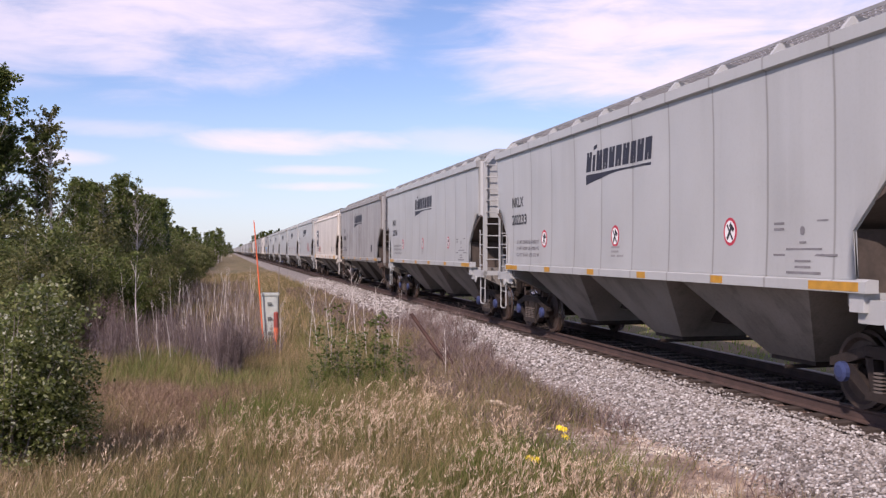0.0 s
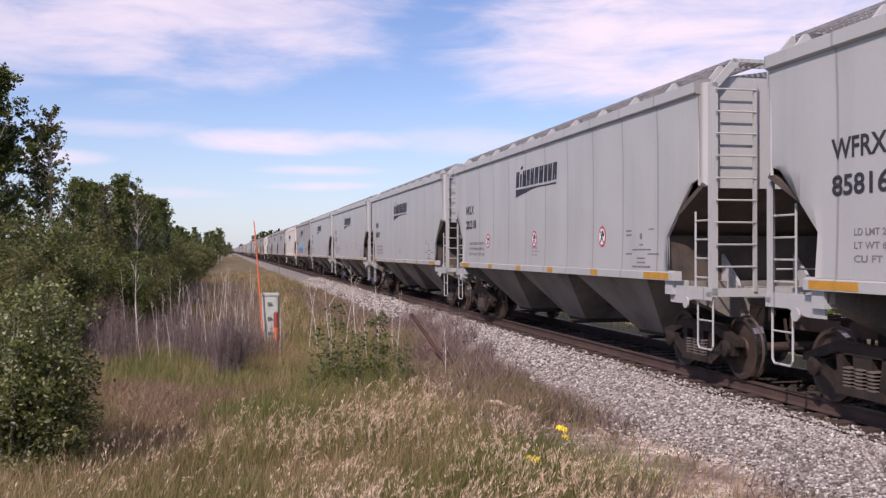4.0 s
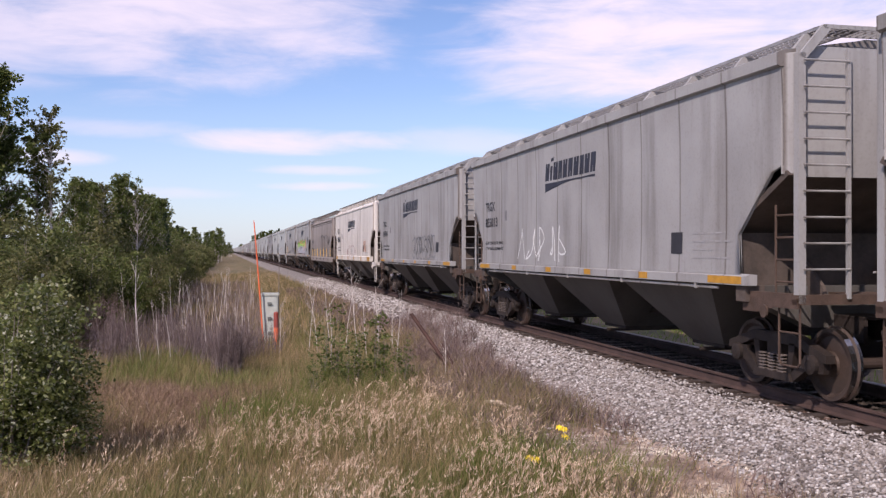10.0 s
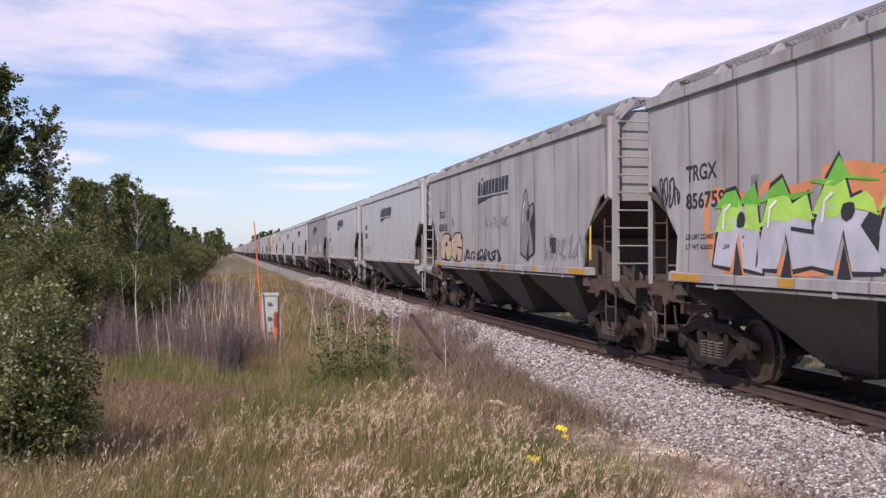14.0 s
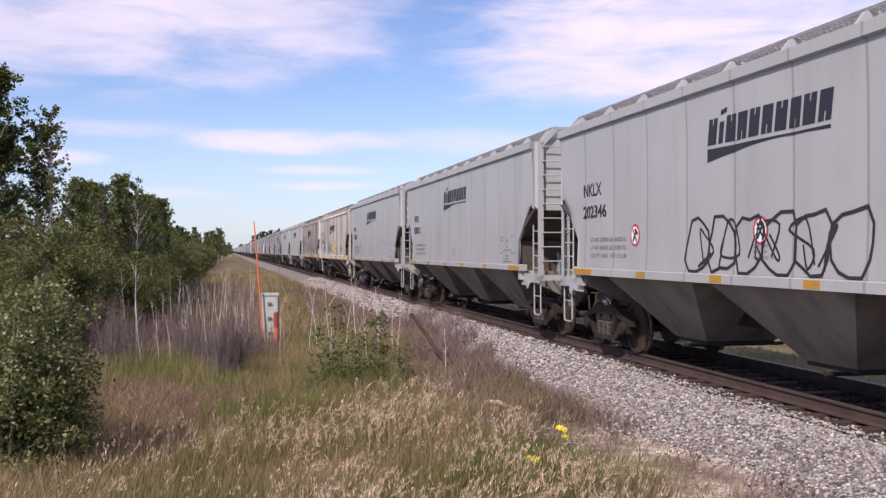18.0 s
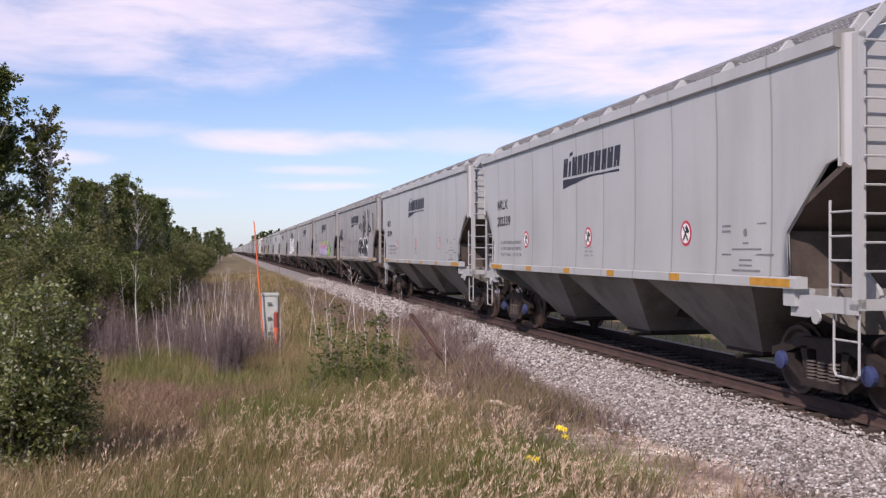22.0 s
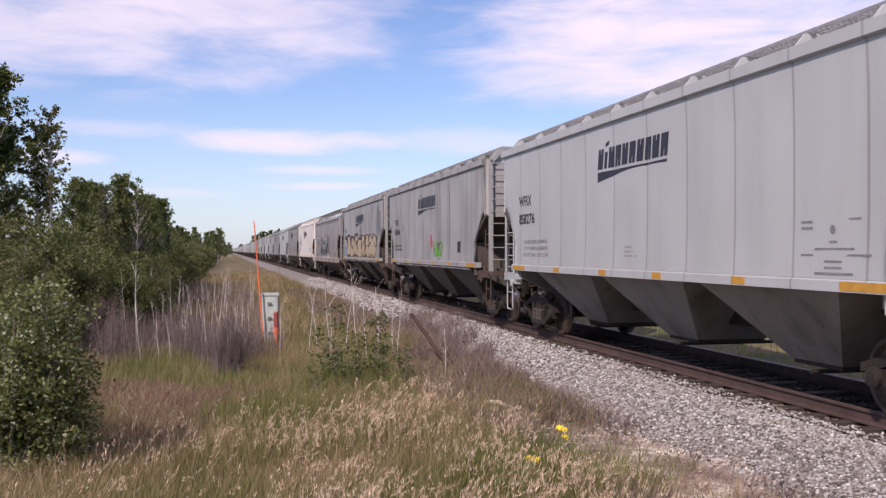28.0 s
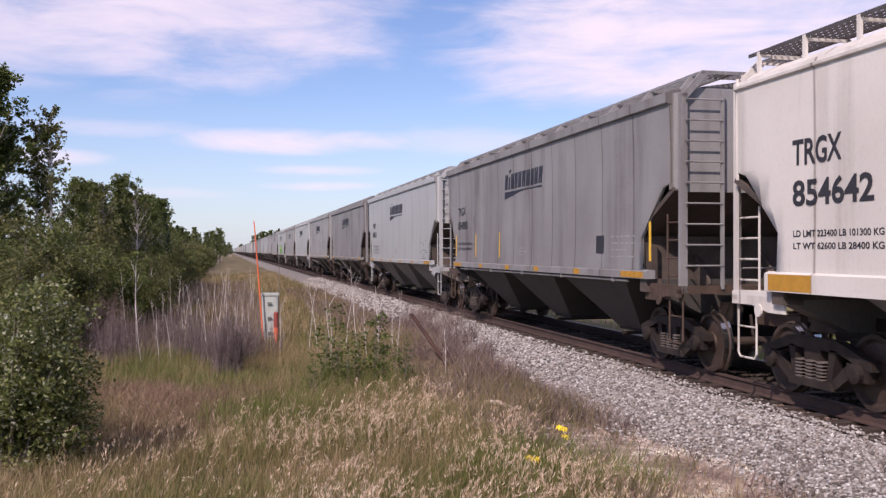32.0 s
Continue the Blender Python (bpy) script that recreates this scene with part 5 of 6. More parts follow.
GRASS = island("verge_grass", [(0.0, (0.065, 0.085, 0.024)), (0.25, (0.145, 0.14, 0.05)), (0.48, (0.27, 0.21, 0.10)), (0.72, (0.42, 0.30, 0.185)), (1.0, (0.62, 0.47, 0.33))], 0.75, 0.3, 0.42, 0.45)
OLIVE = island("olive_grass", [(0.0, (0.075, 0.105, 0.025)), (0.45, (0.15, 0.18, 0.05)), (0.8, (0.30, 0.265, 0.115)), (1.0, (0.50, 0.40, 0.25))], 0.7, 0.3, 0.4, 0.6)
TUFT = island("tuft_grass", [(0.0, (0.075, 0.11, 0.022)), (0.6, (0.16, 0.19, 0.05)), (1.0, (0.33, 0.31, 0.12))], 0.7, 0.3, 0.4, 0.4)
SEED = island("seed_heads", [(0.0, (0.40, 0.27, 0.18)), (0.5, (0.64, 0.46, 0.33)), (1.0, (0.84, 0.69, 0.53))], 0.8, 0.25)
LUSH = island("fresh_grass", [(0.0, (0.09, 0.17, 0.02)), (0.6, (0.20, 0.29, 0.05)), (1.0, (0.38, 0.38, 0.11))], 0.7, 0.3, 0.4, 0.4)
BUSHLEAF = island("bush_leaves", [(0.0, (0.045, 0.06, 0.018)), (0.45, (0.13, 0.155, 0.046)), (0.85, (0.25, 0.265, 0.10)), (1.0, (0.50, 0.50, 0.40))], 0.4, 0.45)
LEAF = island("shrub_leaves", [(0.0, (0.055, 0.068, 0.02)), (0.5, (0.098, 0.112, 0.034)), (0.9, (0.165, 0.17, 0.065)), (1.0, (0.25, 0.24, 0.12))], 0.55, 0.4)
LEAF2 = island("aspen_leaves", [(0.0, (0.052, 0.075, 0.018)), (0.5, (0.105, 0.135, 0.036)), (1.0, (0.215, 0.235, 0.085))], 0.55, 0.42)
GREYLEAF = island("willow_leaves", [(0.0, (0.07, 0.078, 0.026)), (0.5, (0.135, 0.14, 0.05)), (0.9, (0.22, 0.21, 0.09)), (1.0, (0.32, 0.28, 0.14))], 0.55, 0.42)
NEEDLE = island("spruce_needles", [(0.0, (0.018, 0.032, 0.016)), (1.0, (0.05, 0.075, 0.035))], 0.6, 0.1)
BARK = plain("bark", (0.20, 0.17, 0.15), 0.9, 0.0, 0.4, 5.0, 0.5)
PALE_BARK = plain("pale_bark", (0.60, 0.54, 0.50), 0.9, 0.0, 0.35, 6.0, 0.3)
WEED = island("dry_weeds", [(0.0, (0.10, 0.062, 0.056)), (0.5, (0.185, 0.128, 0.118)), (1.0, (0.35, 0.275, 0.25))], 0.85, 0.15)
DUSK = island("purple_grey_weeds", [(0.0, (0.085, 0.058, 0.056)), (0.5, (0.17, 0.125, 0.121)), (1.0, (0.33, 0.27, 0.26))], 0.85, 0.15)


SERE = island("sere_grass", [(0.0, (0.12, 0.072, 0.05)), (0.5, (0.235, 0.152, 0.108)), (1.0, (0.38, 0.27, 0.2))], 0.85, 0.2)


def leaf_cloud(centres, radii, count, size, rng):
    """Small pointed leaves scattered softly through many lumps: vertices and 4-cornered faces."""
    centres, radii = np.array(centres, dtype=float), np.array(radii, dtype=float)
    w = radii ** 1.6
    pick = rng.choice(len(centres), size=count, p=w / w.sum())
    p = centres[pick] + rng.normal(size=(count, 3)) * (radii[pick] * 0.55)[:, None] * np.array([1, 1, 0.8])
    a = rng.normal(size=(count, 3)) * np.array([1, 1, 0.7])
    a /= np.linalg.norm(a, axis=1)[:, None]
    b = np.cross(a, rng.normal(size=(count, 3)))
    b /= np.linalg.norm(b, axis=1)[:, None]
    s = size * rng.uniform(0.55, 1.45, count)[:, None]
    v = np.stack([p - a * s, p - b * s * 0.6 + a * s * 0.1, p + a * s, p + b * s * 0.6 + a * s * 0.1], axis=1)
    return v.reshape(-1, 3), np.arange(count * 4).reshape(count, 4)


def tree_parts(kind, seed, height, width, leaves, leaf_size):
    """Trunk with limbs, and a crown of leaf lumps along the limbs. Meshes only."""
    rng = np.random.RandomState(seed)
    S = Shape()
    centres, radii = [], []
    stems = {"bush": 11, "aspen": 1, "willow": 7, "spruce": 1}[kind]
    for k in range(stems):
        a = rng.uniform(0, 6.28)
        spread_w = {"bush": 0.42, "willow": 0.38}.get(kind, 0.04) * width
        top = Vector((math.cos(a) * spread_w * rng.uniform(0.1, 1), math.sin(a) * spread_w * rng.uniform(0.1, 1), height * (rng.uniform(0.55, 0.97) if stems > 1 else 0.97)))
        base = Vector((math.cos(a) * 0.12 * (stems > 1), math.sin(a) * 0.12 * (stems > 1), -0.15))
        r0 = 0.012 * height ** 0.8 / (1 if stems == 1 else 1.6 if leaves > 1000 else 3.4)
        pts = [base.lerp(top, t) + Vector((rng.normal() * 0.015, rng.normal() * 0.015, 0)) * height * t for t in (0, 0.3, 0.6, 0.85, 1.0)]
        for i in range(4):
            S.bar(pts[i], pts[i + 1], r0 * (1 - 0.22 * i), 6, r0 * (1 - 0.22 * (i + 1)))
        limbs = {"bush": 9, "willow": 14, "aspen": 95, "spruce": 60}[kind]
        for j in range(limbs):
            t = rng.uniform(0.08, 1.0) if kind in ("bush", "willow") else rng.uniform(0.12 if kind == "spruce" else 0.2, 1.0)
            p = pts[0].lerp(pts[-1], t)
            b = rng.uniform(0, 6.28)
            if kind == "spruce":
                reach = width * 0.5 * (1.02 - t) * rng.uniform(0.7, 1.1)
                q = p + Vector((math.cos(b) * reach, math.sin(b) * reach, -0.12 * reach))
            else:
                shape = (1.12 - t) ** 0.62 * min(1.0, 0.35 + 2.2 * t) if kind == "aspen" else 0.9 - 0.45 * t
                reach = width * 0.55 * rng.uniform(0.3, 1.0) * shape
                q = p + Vector((math.cos(b) * reach, math.sin(b) * reach, reach * (rng.uniform(0.5, 1.7) if kind == "aspen" else rng.uniform(0.15, 0.9))))
            S.bar(p, q, r0 * 0.28, 4, r0 * 0.07)
            for u in (0.3, 0.6, 0.85, 1.05):
                c = p.lerp(q, u)
                c.z = min(c.z, height)
                centres.append(tuple(c))
                radii.append({"bush": 0.09, "willow": 0.075, "aspen": 0.042, "spruce": 0.05}[kind] * width * rng.uniform(0.5, 1.3))
    v, f = leaf_cloud(centres, radii, leaves, leaf_size, rng)
    v[:, 2] = np.maximum(v[:, 2], 0.03)
    return S, v, f


def make_plant(name, kind, seed, height, width, leaves, leaf_size, leaf_mat, bark, label, category, group):
    S, v, f = tree_parts(kind, seed, height, width, leaves, leaf_size)
    top = thing(name, None, None, label, category, group)
    part("trunk" if kind in ("aspen", "spruce") else "stem", S, bark, top)
    o = new("crown", fast_mesh("crown", v, f, leaf_mat))
    o.parent = top
    return top


def place_plant(proto, x, y, s=1.0, turn=None):
    m = pose(x, y, ground_z(x, y) - 0.03, 0, 0, rand(0, 360) if turn is None else turn)
    o = copy_thing(proto, m)
    o.scale = (s, s, s * rand(0.95, 1.08))
    return o


def build_trees():
    bush_l, will_l, asp_l, spr_l = "dense dark green willow bush with pale leaf undersides", "tall grey-green willow shrub in full leaf", "young aspen tree with a pale trunk and loose crown", "dark narrow spruce with a pointed top"
    P = {
        "near_bush": [make_plant("bush", "bush", k, 2.3, 1.9, 9500, 0.029, BUSHLEAF, BARK, bush_l, "bush", "bushes of the verge") for k in (1, 2)],
        "bush": [make_plant("bush", "bush", k, 2.0, 2.2, 2600, 0.06, m, BARK, bush_l, "bush", "bushes of the verge") for k, m in ((3, LEAF2), (4, LUSH))],
        "willow": [make_plant("willow_shrub", "willow", k, 4.2, 3.4, 9500, 0.055, m, BARK, will_l, "shrub", "willow shrubs") for k, m in ((5, LEAF), (6, GREYLEAF), (7, LEAF2))],
        "aspen": [make_plant("aspen_tree", "aspen", k, 7.5, 3.8, 11500, 0.06, LEAF2, PALE_BARK, asp_l, "tree", "aspens") for k in (11, 12, 13)],
        "slim_aspen": [make_plant("aspen_tree", "aspen", 16, 7.5, 2.6, 3600, 0.06, GREYLEAF, PALE_BARK, "slender aspen tree with a thin see-through crown", "tree", "aspens")],
        "spruce": [make_plant("spruce_tree", "spruce", 21, 8.0, 2.6, 5000, 0.08, NEEDLE, BARK, spr_l, "tree", "spruces")],
        "far_willow": [make_plant("willow_shrub", "willow", k, 4.2, 3.6, 1500, 0.15, m, BARK, will_l, "shrub", "willow shrubs") for k, m in ((8, LEAF), (9, GREYLEAF))],
        "far_aspen": [make_plant("aspen_tree", "aspen", k, 7.5, 3.6, 1600, 0.16, LEAF2, PALE_BARK, asp_l, "tree", "aspens") for k in (14, 15)],
        "far_spruce": [make_plant("spruce_tree", "spruce", 22, 8.0, 2.8, 1300, 0.16, NEEDLE, BARK, spr_l, "tree", "spruces")],
    }

    def row(kind, x, y, s=1.0):
        return place_plant(random.choice(P[kind]), x, y, s)
    # the near bush and its neighbours
    for x, y, s in ((-10.9, 12.9, 1.02), (-11.4, 13.9, 1.1), (-10.6, 13.5, 0.92), (-10.4, 13.1, 0.62)):
        row("near_bush", x, y, s)
    # tall trees at the near end of the belt
    for x, y, s in ((-16.75, 37.5, 1.28), (-17.3, 37.0, 1.1), (-16.3, 38.6, 0.95), (-14.5, 44.0, 0.74), (-13.9, 47.0, 0.78), (-13.2, 48.5, 0.82), (-14.9, 49.0, 0.78), (-12.7, 53.0, 0.78), (-13.6, 55.0, 0.80), (-12.4, 58.0, 0.72), (-13.0, 61.0, 0.8), (-12.6, 66.0, 0.78)):
        row("aspen", x, y, s)
    for x, y, s in ((-14.65, 38.5, 1.02), (-15.3, 39.2, 0.95), (-13.6, 45.5, 0.8), (-12.6, 50.0, 0.8)):
        row("slim_aspen", x, y, s)
    for x, y, s in ((-12.9, 25.5, 0.72), (-13.3, 28.0, 0.85), (-12.2, 29.5, 0.72), (-13.9, 31.5, 0.95), (-12.6, 33.0, 0.8), (-15.0, 34.5, 1.0), (-11.5, 33.5, 0.6)):
        row("willow", x, y, s)
    for x, y, s in ((-12.5, 60.0, 0.66), (-12.0, 64.0, 0.62), (-12.95, 58.5, 0.60), (-12.3, 69.0, 0.6)):
        row("spruce", x, y, s)
    # belt of shrubs and trees along the line, into the distance
    y = 36.0
    while y < 330:
        far = "far_" if y > 95 else ""
        row(far + "willow", -10.9 - rand(0, 1.0), y + rand(-0.6, 0.6), rand(0.52, 0.7))
        row(far + "willow", -12.5 - rand(0, 1.4), y + rand(-0.8, 0.8), rand(0.8, 1.0))
        if y > 52 and random.random() < 0.75:
            row(far + random.choice(["aspen", "aspen", "aspen", "spruce"]), -13.9 - rand(0, 2.6), y + rand(-1, 1), rand(0.6, 0.95))
        y += 2.1 * (1.0 + y / 90)
    for k in range(16):
        row("far_aspen", -9.6 - rand(0, 5), 215 + k * 9, rand(0.85, 1.05))
    # low growth beyond the rails
    for k in range(22):
        row("bush", rand(7.0, 15), rand(14, 60), rand(0.35, 0.75))
    for x, y, q in ((6.2, 17.5, 0.62), (6.9, 22.5, 0.5), (5.9, 28.0, 0.55)):
        row("bush", x, y, q)
    # far woods on the other side
    for k in range(46):
        yy = rand(430, 820)
        row("far_" + random.choice(["aspen", "willow", "spruce"]), 12 + rand(0, 0.075) * yy, yy, rand(1.2, 1.75))
    for u in (45, 52, 58, 63, 70, 76, 82, 88, 95, 104, 116, 130):
        yy = 560 + rand(-25, 25)
        row("far_" + ("spruce" if u in (82, 104) else "aspen"), EYE[0] + u / 1751 * yy, yy, 1.15 + 0.006 * u + rand(0, 0.2))
    # trees that close the view where the line vanishes
    for k in range(18):
        row("far_" + random.choice(["aspen", "willow", "aspen"]), rand(-17, -4.5), rand(430, 560), rand(0.6, 0.95))
    for k in range(30):
        yy = rand(700, 1200)
        row("far_aspen", rand(-60, 40), yy, rand(0.9, 1.3))
    for p in sum(P.values(), []):
        for o in [*p.children_recursive, p]:
            bpy.data.objects.remove(o)


build_trees()


def clear_of_sand(place):
    """A spot that is not on the bare sandy patch."""
    while True:
        x, y = place()
        if ((x + 3.45) / 0.85) ** 2 + ((y - 10.6) / 3.0) ** 2 > 1 or random.random() < 0.06:
            return x, y


def build_grass():
    def tall(x, y):
        # short in the trodden hollow, taller elsewhere
        hollow = math.exp(-((x + 9.3) / 1.6) ** 2 - ((y - 18.0) / 4.0) ** 2)
        return (0.36 + 0.12 * fbm(x, y, 0.5, 2.0)) * (1 - 0.6 * hollow)
    v, f = blades(80000, lambda: clear_of_sand(area(5.5, 27, -13.5, -2.9, 1.35)), tall, 0.0042, 0.55)
    tagged(new("grass", fast_mesh("grass", v, f, GRASS)), "dry tan and green unmown grass on the verge", "grass", kind="stuff")
    v, f = blades(26000, area(26, 110, -12.5, -3.0, 1.5), lambda x, y: 0.42 + 0.15 * fbm(x, y, 0.2, 2.0), 0.013, 0.5)
    tagged(new("far_grass", fast_mesh("far_grass", v, f, GRASS)), "dry grass further along the verge", "grass", kind="stuff")
    v, f = blades(5200, patch([(-5.9, 18.4, 1.3), (-5.2, 25.0, 1.5), (-9.6, 24.0, 2.0), (-4.6, 9.6, 1.0), (-7.5, 16.0, 1.2), (-5.0, 10.8, 0.8)]), lambda x, y: 0.42, 0.006, 0.6)
    tagged(new("green_tufts", fast_mesh("green_tufts", v, f, TUFT)), "fresh green tufts among the dry grass", "grass", kind="stuff")
    # upright green grass at the near edge and in drifts through the dry grass
    v, f = blades(22000, lambda: clear_of_sand(area(5.8, 11.5, -11.5, -3.6, 1.15)), lambda x, y: 0.24 + 0.12 * smooth_step(10.5, 7.0, y) + 0.1 * fbm(x, y, 0.9, 5.0), 0.0046, 0.35)
    tagged(new("green_grass", fast_mesh("green_grass", v, f, OLIVE)), "upright green grass at the near edge of the verge", "grass", kind="stuff")
    v, f = blades(6000, patch([(-10.4, 21.0, 1.3), (-9.3, 22.4, 1.1), (-8.2, 19.8, 1.0), (-6.6, 17.0, 1.4), (-6.0, 20.6, 1.3), (-7.4, 14.0, 1.3), (-5.3, 14.4, 1.2), (-4.9, 22.0, 1.0)]), lambda x, y: 0.34, 0.006, 0.5)
    tagged(new("green_drifts", fast_mesh("green_drifts", v, f, OLIVE)), "drifts of soft green grass in the hollow", "grass", kind="stuff")
    # seed heads over the foreground
    rng = np.random.RandomState(4)
    anywhere = area(6.0, 15.5, -11.0, -4.3, 1.1)

    def spot():
        while True:
            x, y = anywhere()
            want = 0.18 + 0.9 * smooth_step(-9.6, -7.4, x) * (1 - 0.75 * smooth_step(12.0, 16.0, y))
            want *= 1 - 0.9 * smooth_step(-5.0, -4.3, x)
            want *= 0.3 + 0.7 * smooth_step(-8.2, -6.4, x)
            if random.random() < want * max(0.06, 0.35 + 2.3 * fbm(x, y, 1.3, 12.0)):
                return x, y
    n, m = 1600, 16
    vs = np.empty((n * m, 4, 3))
    for i in range(n):
        x, y = spot()
        z = ground_z(x, y)
        h = rng.uniform(0.25, 0.62) if i > 14 else rng.uniform(0.6, 0.85)
        if i <= 14:
            x, y = rng.uniform(-10.3, -8.6), rng.uniform(7.6, 9.2)
            z = ground_z(x, y)
        lx, ly = rng.uniform(-0.12, 0.2), rng.uniform(-0.14, 0.12)
        top = np.array((x + lx, y + ly, z + h))
        droop = np.array((rng.uniform(-0.3, 0.6), rng.uniform(-0.4, 0.4), rng.uniform(0.5, 1.2)))
        droop *= rng.uniform(0.11, 0.23) / np.linalg.norm(droop)
        full = rng.uniform(0.008, 0.026)
        for j in range(m):
            u = (j + 0.5) / m
            out = rng.normal(size=3) * full * math.sin(math.pi * u) ** 0.7
            p = top + droop * u + out - np.array((-0.03, 0, 0.06)) * u * u
            a = droop * 0.11 + out * 0.25 + rng.uniform(-0.003, 0.003, 3)
            b = np.cross(a, rng.normal(size=3))
            b *= 0.0034 / np.linalg.norm(b)
            vs[i * m + j] = (p - a, p + b, p + a, p - b)
    vs = vs.reshape(-1, 3)
    tagged(new("grass_seed_heads", fast_mesh("grass_seed_heads", vs, np.arange(len(vs)).reshape(-1, 4), SEED)), "pale nodding seed heads of ripe grass", "grass", kind="stuff")
    # worn pinkish-brown grass in the hollow
    v, f = blades(9000, patch([(-9.6, 17.6, 1.5), (-9.0, 15.8, 1.3), (-8.4, 18.6, 1.2), (-10.3, 19.6, 1.2)]), lambda x, y: 0.2, 0.005, 1.0)
    tagged(new("trodden_grass", fast_mesh("trodden_grass", v, f, SERE)), "short pinkish-brown flattened grass", "grass", kind="stuff")
    # brownish weeds along the ballast's foot
    v, f = blades(36000, lambda: clear_of_sand(area(8, 60, -4.7, -2.7, 1.25)), lambda x, y: 0.30 + 0.14 * fbm(x, y, 0.8, 9.0), 0.006, 0.8)
    tagged(new("ballast_weeds", fast_mesh("ballast_weeds", v, f, WEED)), "dry purplish-brown weeds at the foot of the ballast", "weeds", kind="stuff")
    v, f = blades(2600, patch([(-2.7, 26.5, 1.0), (-2.9, 23.5, 0.8), (-3.3, 20.5, 0.8), (-2.6, 30.0, 1.0), (-3.4, 17.5, 0.6)]), lambda x, y: 0.55, 0.007, 0.7, 3)
    tagged(new("wiry_weeds", fast_mesh("wiry_weeds", v, f, WEED)), "wiry reddish-brown weeds growing in the ballast edge", "weeds", kind="stuff")
    v, f = blades(6500, area(24, 75, -11.2, -6.8, 1.4), lambda x, y: 0.75 + 0.4 * fbm(x, y, 0.3, 5.0), 0.007, 0.25)
    tagged(new("dry_thicket", fast_mesh("dry_thicket", v, f, DUSK)), "thicket of dry purplish-grey weed stems", "weeds", kind="stuff")
    # far side grass, lit green
    v, f = blades(16000, lambda: (rand(2.9, 17), 6 + 70 * random.random() ** 1.2), lambda x, y: 0.2, 0.010, 0.7)
    tagged(new("far_side_grass", fast_mesh("far_side_grass", v, f, LUSH)), "bright green grass beyond the rails", "grass", kind="stuff")


build_grass()


def sapling(x, y, h, seed, mat, twigs=7, name="dead_sapling", label="bare pale dead sapling stem", lean=0.12, r=0.008):
    """A bare thin stem with a few upright twigs."""
    rng = random.Random(seed)
    S = Shape()
    top = Vector((rng.uniform(-lean, lean) * h, rng.uniform(-lean, lean) * h, h))
    mid = top * 0.5 + Vector((rng.uniform(-0.03, 0.03), rng.uniform(-0.03, 0.03), 0)) * h
    S.bar((0, 0, -0.1), mid, r, 5, r * 0.75).bar(mid, top, r * 0.75, 5, r * 0.3)
    for k in range(twigs):
        t = rng.uniform(0.3, 0.95)
        p = mid * (t / 0.5) if t < 0.5 else mid.lerp(top, (t - 0.5) * 2)
        a = rng.uniform(0, 6.28)
        l = h * rng.uniform(0.1, 0.28)
        S.bar(p, p + Vector((math.cos(a) * 0.5, math.sin(a) * 0.5, rng.uniform(0.5, 1))) * l, r * 0.4, 4, r * 0.15)
    o = thing(name, S, mat, label, "sapling", "dead saplings")
    o.matrix_basis = pose(x, y, ground_z(x, y))
    return o


def twig_shrub(x, y, h, w, count, seed, mat, label):
    """A leafless, finely branched shrub: many thin curved twigs."""
    rng = random.Random(seed)
    S, T = Shape(), Shape()
    for k in range(count):
        a, q = rng.uniform(0, 6.28), rng.random() ** 0.7
        hh = h * rng.uniform(0.55, 1.0) * (1 - 0.35 * q)
        tip = Vector((math.cos(a) * w * q, math.sin(a) * w * q, hh))
        a2, q2 = a + rng.uniform(-0.9, 0.9), rng.uniform(0.35, 1.15)
        foot = Vector((math.cos(a2) * w * q * q2, math.sin(a2) * w * q * q2, -0.05))
        mid = foot.lerp(tip, 0.5) + Vector((rng.uniform(-0.06, 0.06), rng.uniform(-0.06, 0.06), 0.05 * hh))
        S.bar(foot, mid, 0.006, 3, 0.004).bar(mid, tip, 0.004, 3, 0.002)
        for j in range(5):
            p = mid.lerp(tip, rng.uniform(-0.7, 0.9))
            T.bar(p, p + Vector((rng.uniform(-0.2, 0.2), rng.uniform(-0.2, 0.2), rng.uniform(0.05, 0.3))) * h * 0.5, 0.003, 3, 0.001)
    o = thing("dry_shrub", None, None, label, "shrub", "leafless shrubs")
    part("stem", S, mat, o)
    part("twig_crown", T, mat, o)
    o.matrix_basis = pose(x, y, ground_z(x, y))


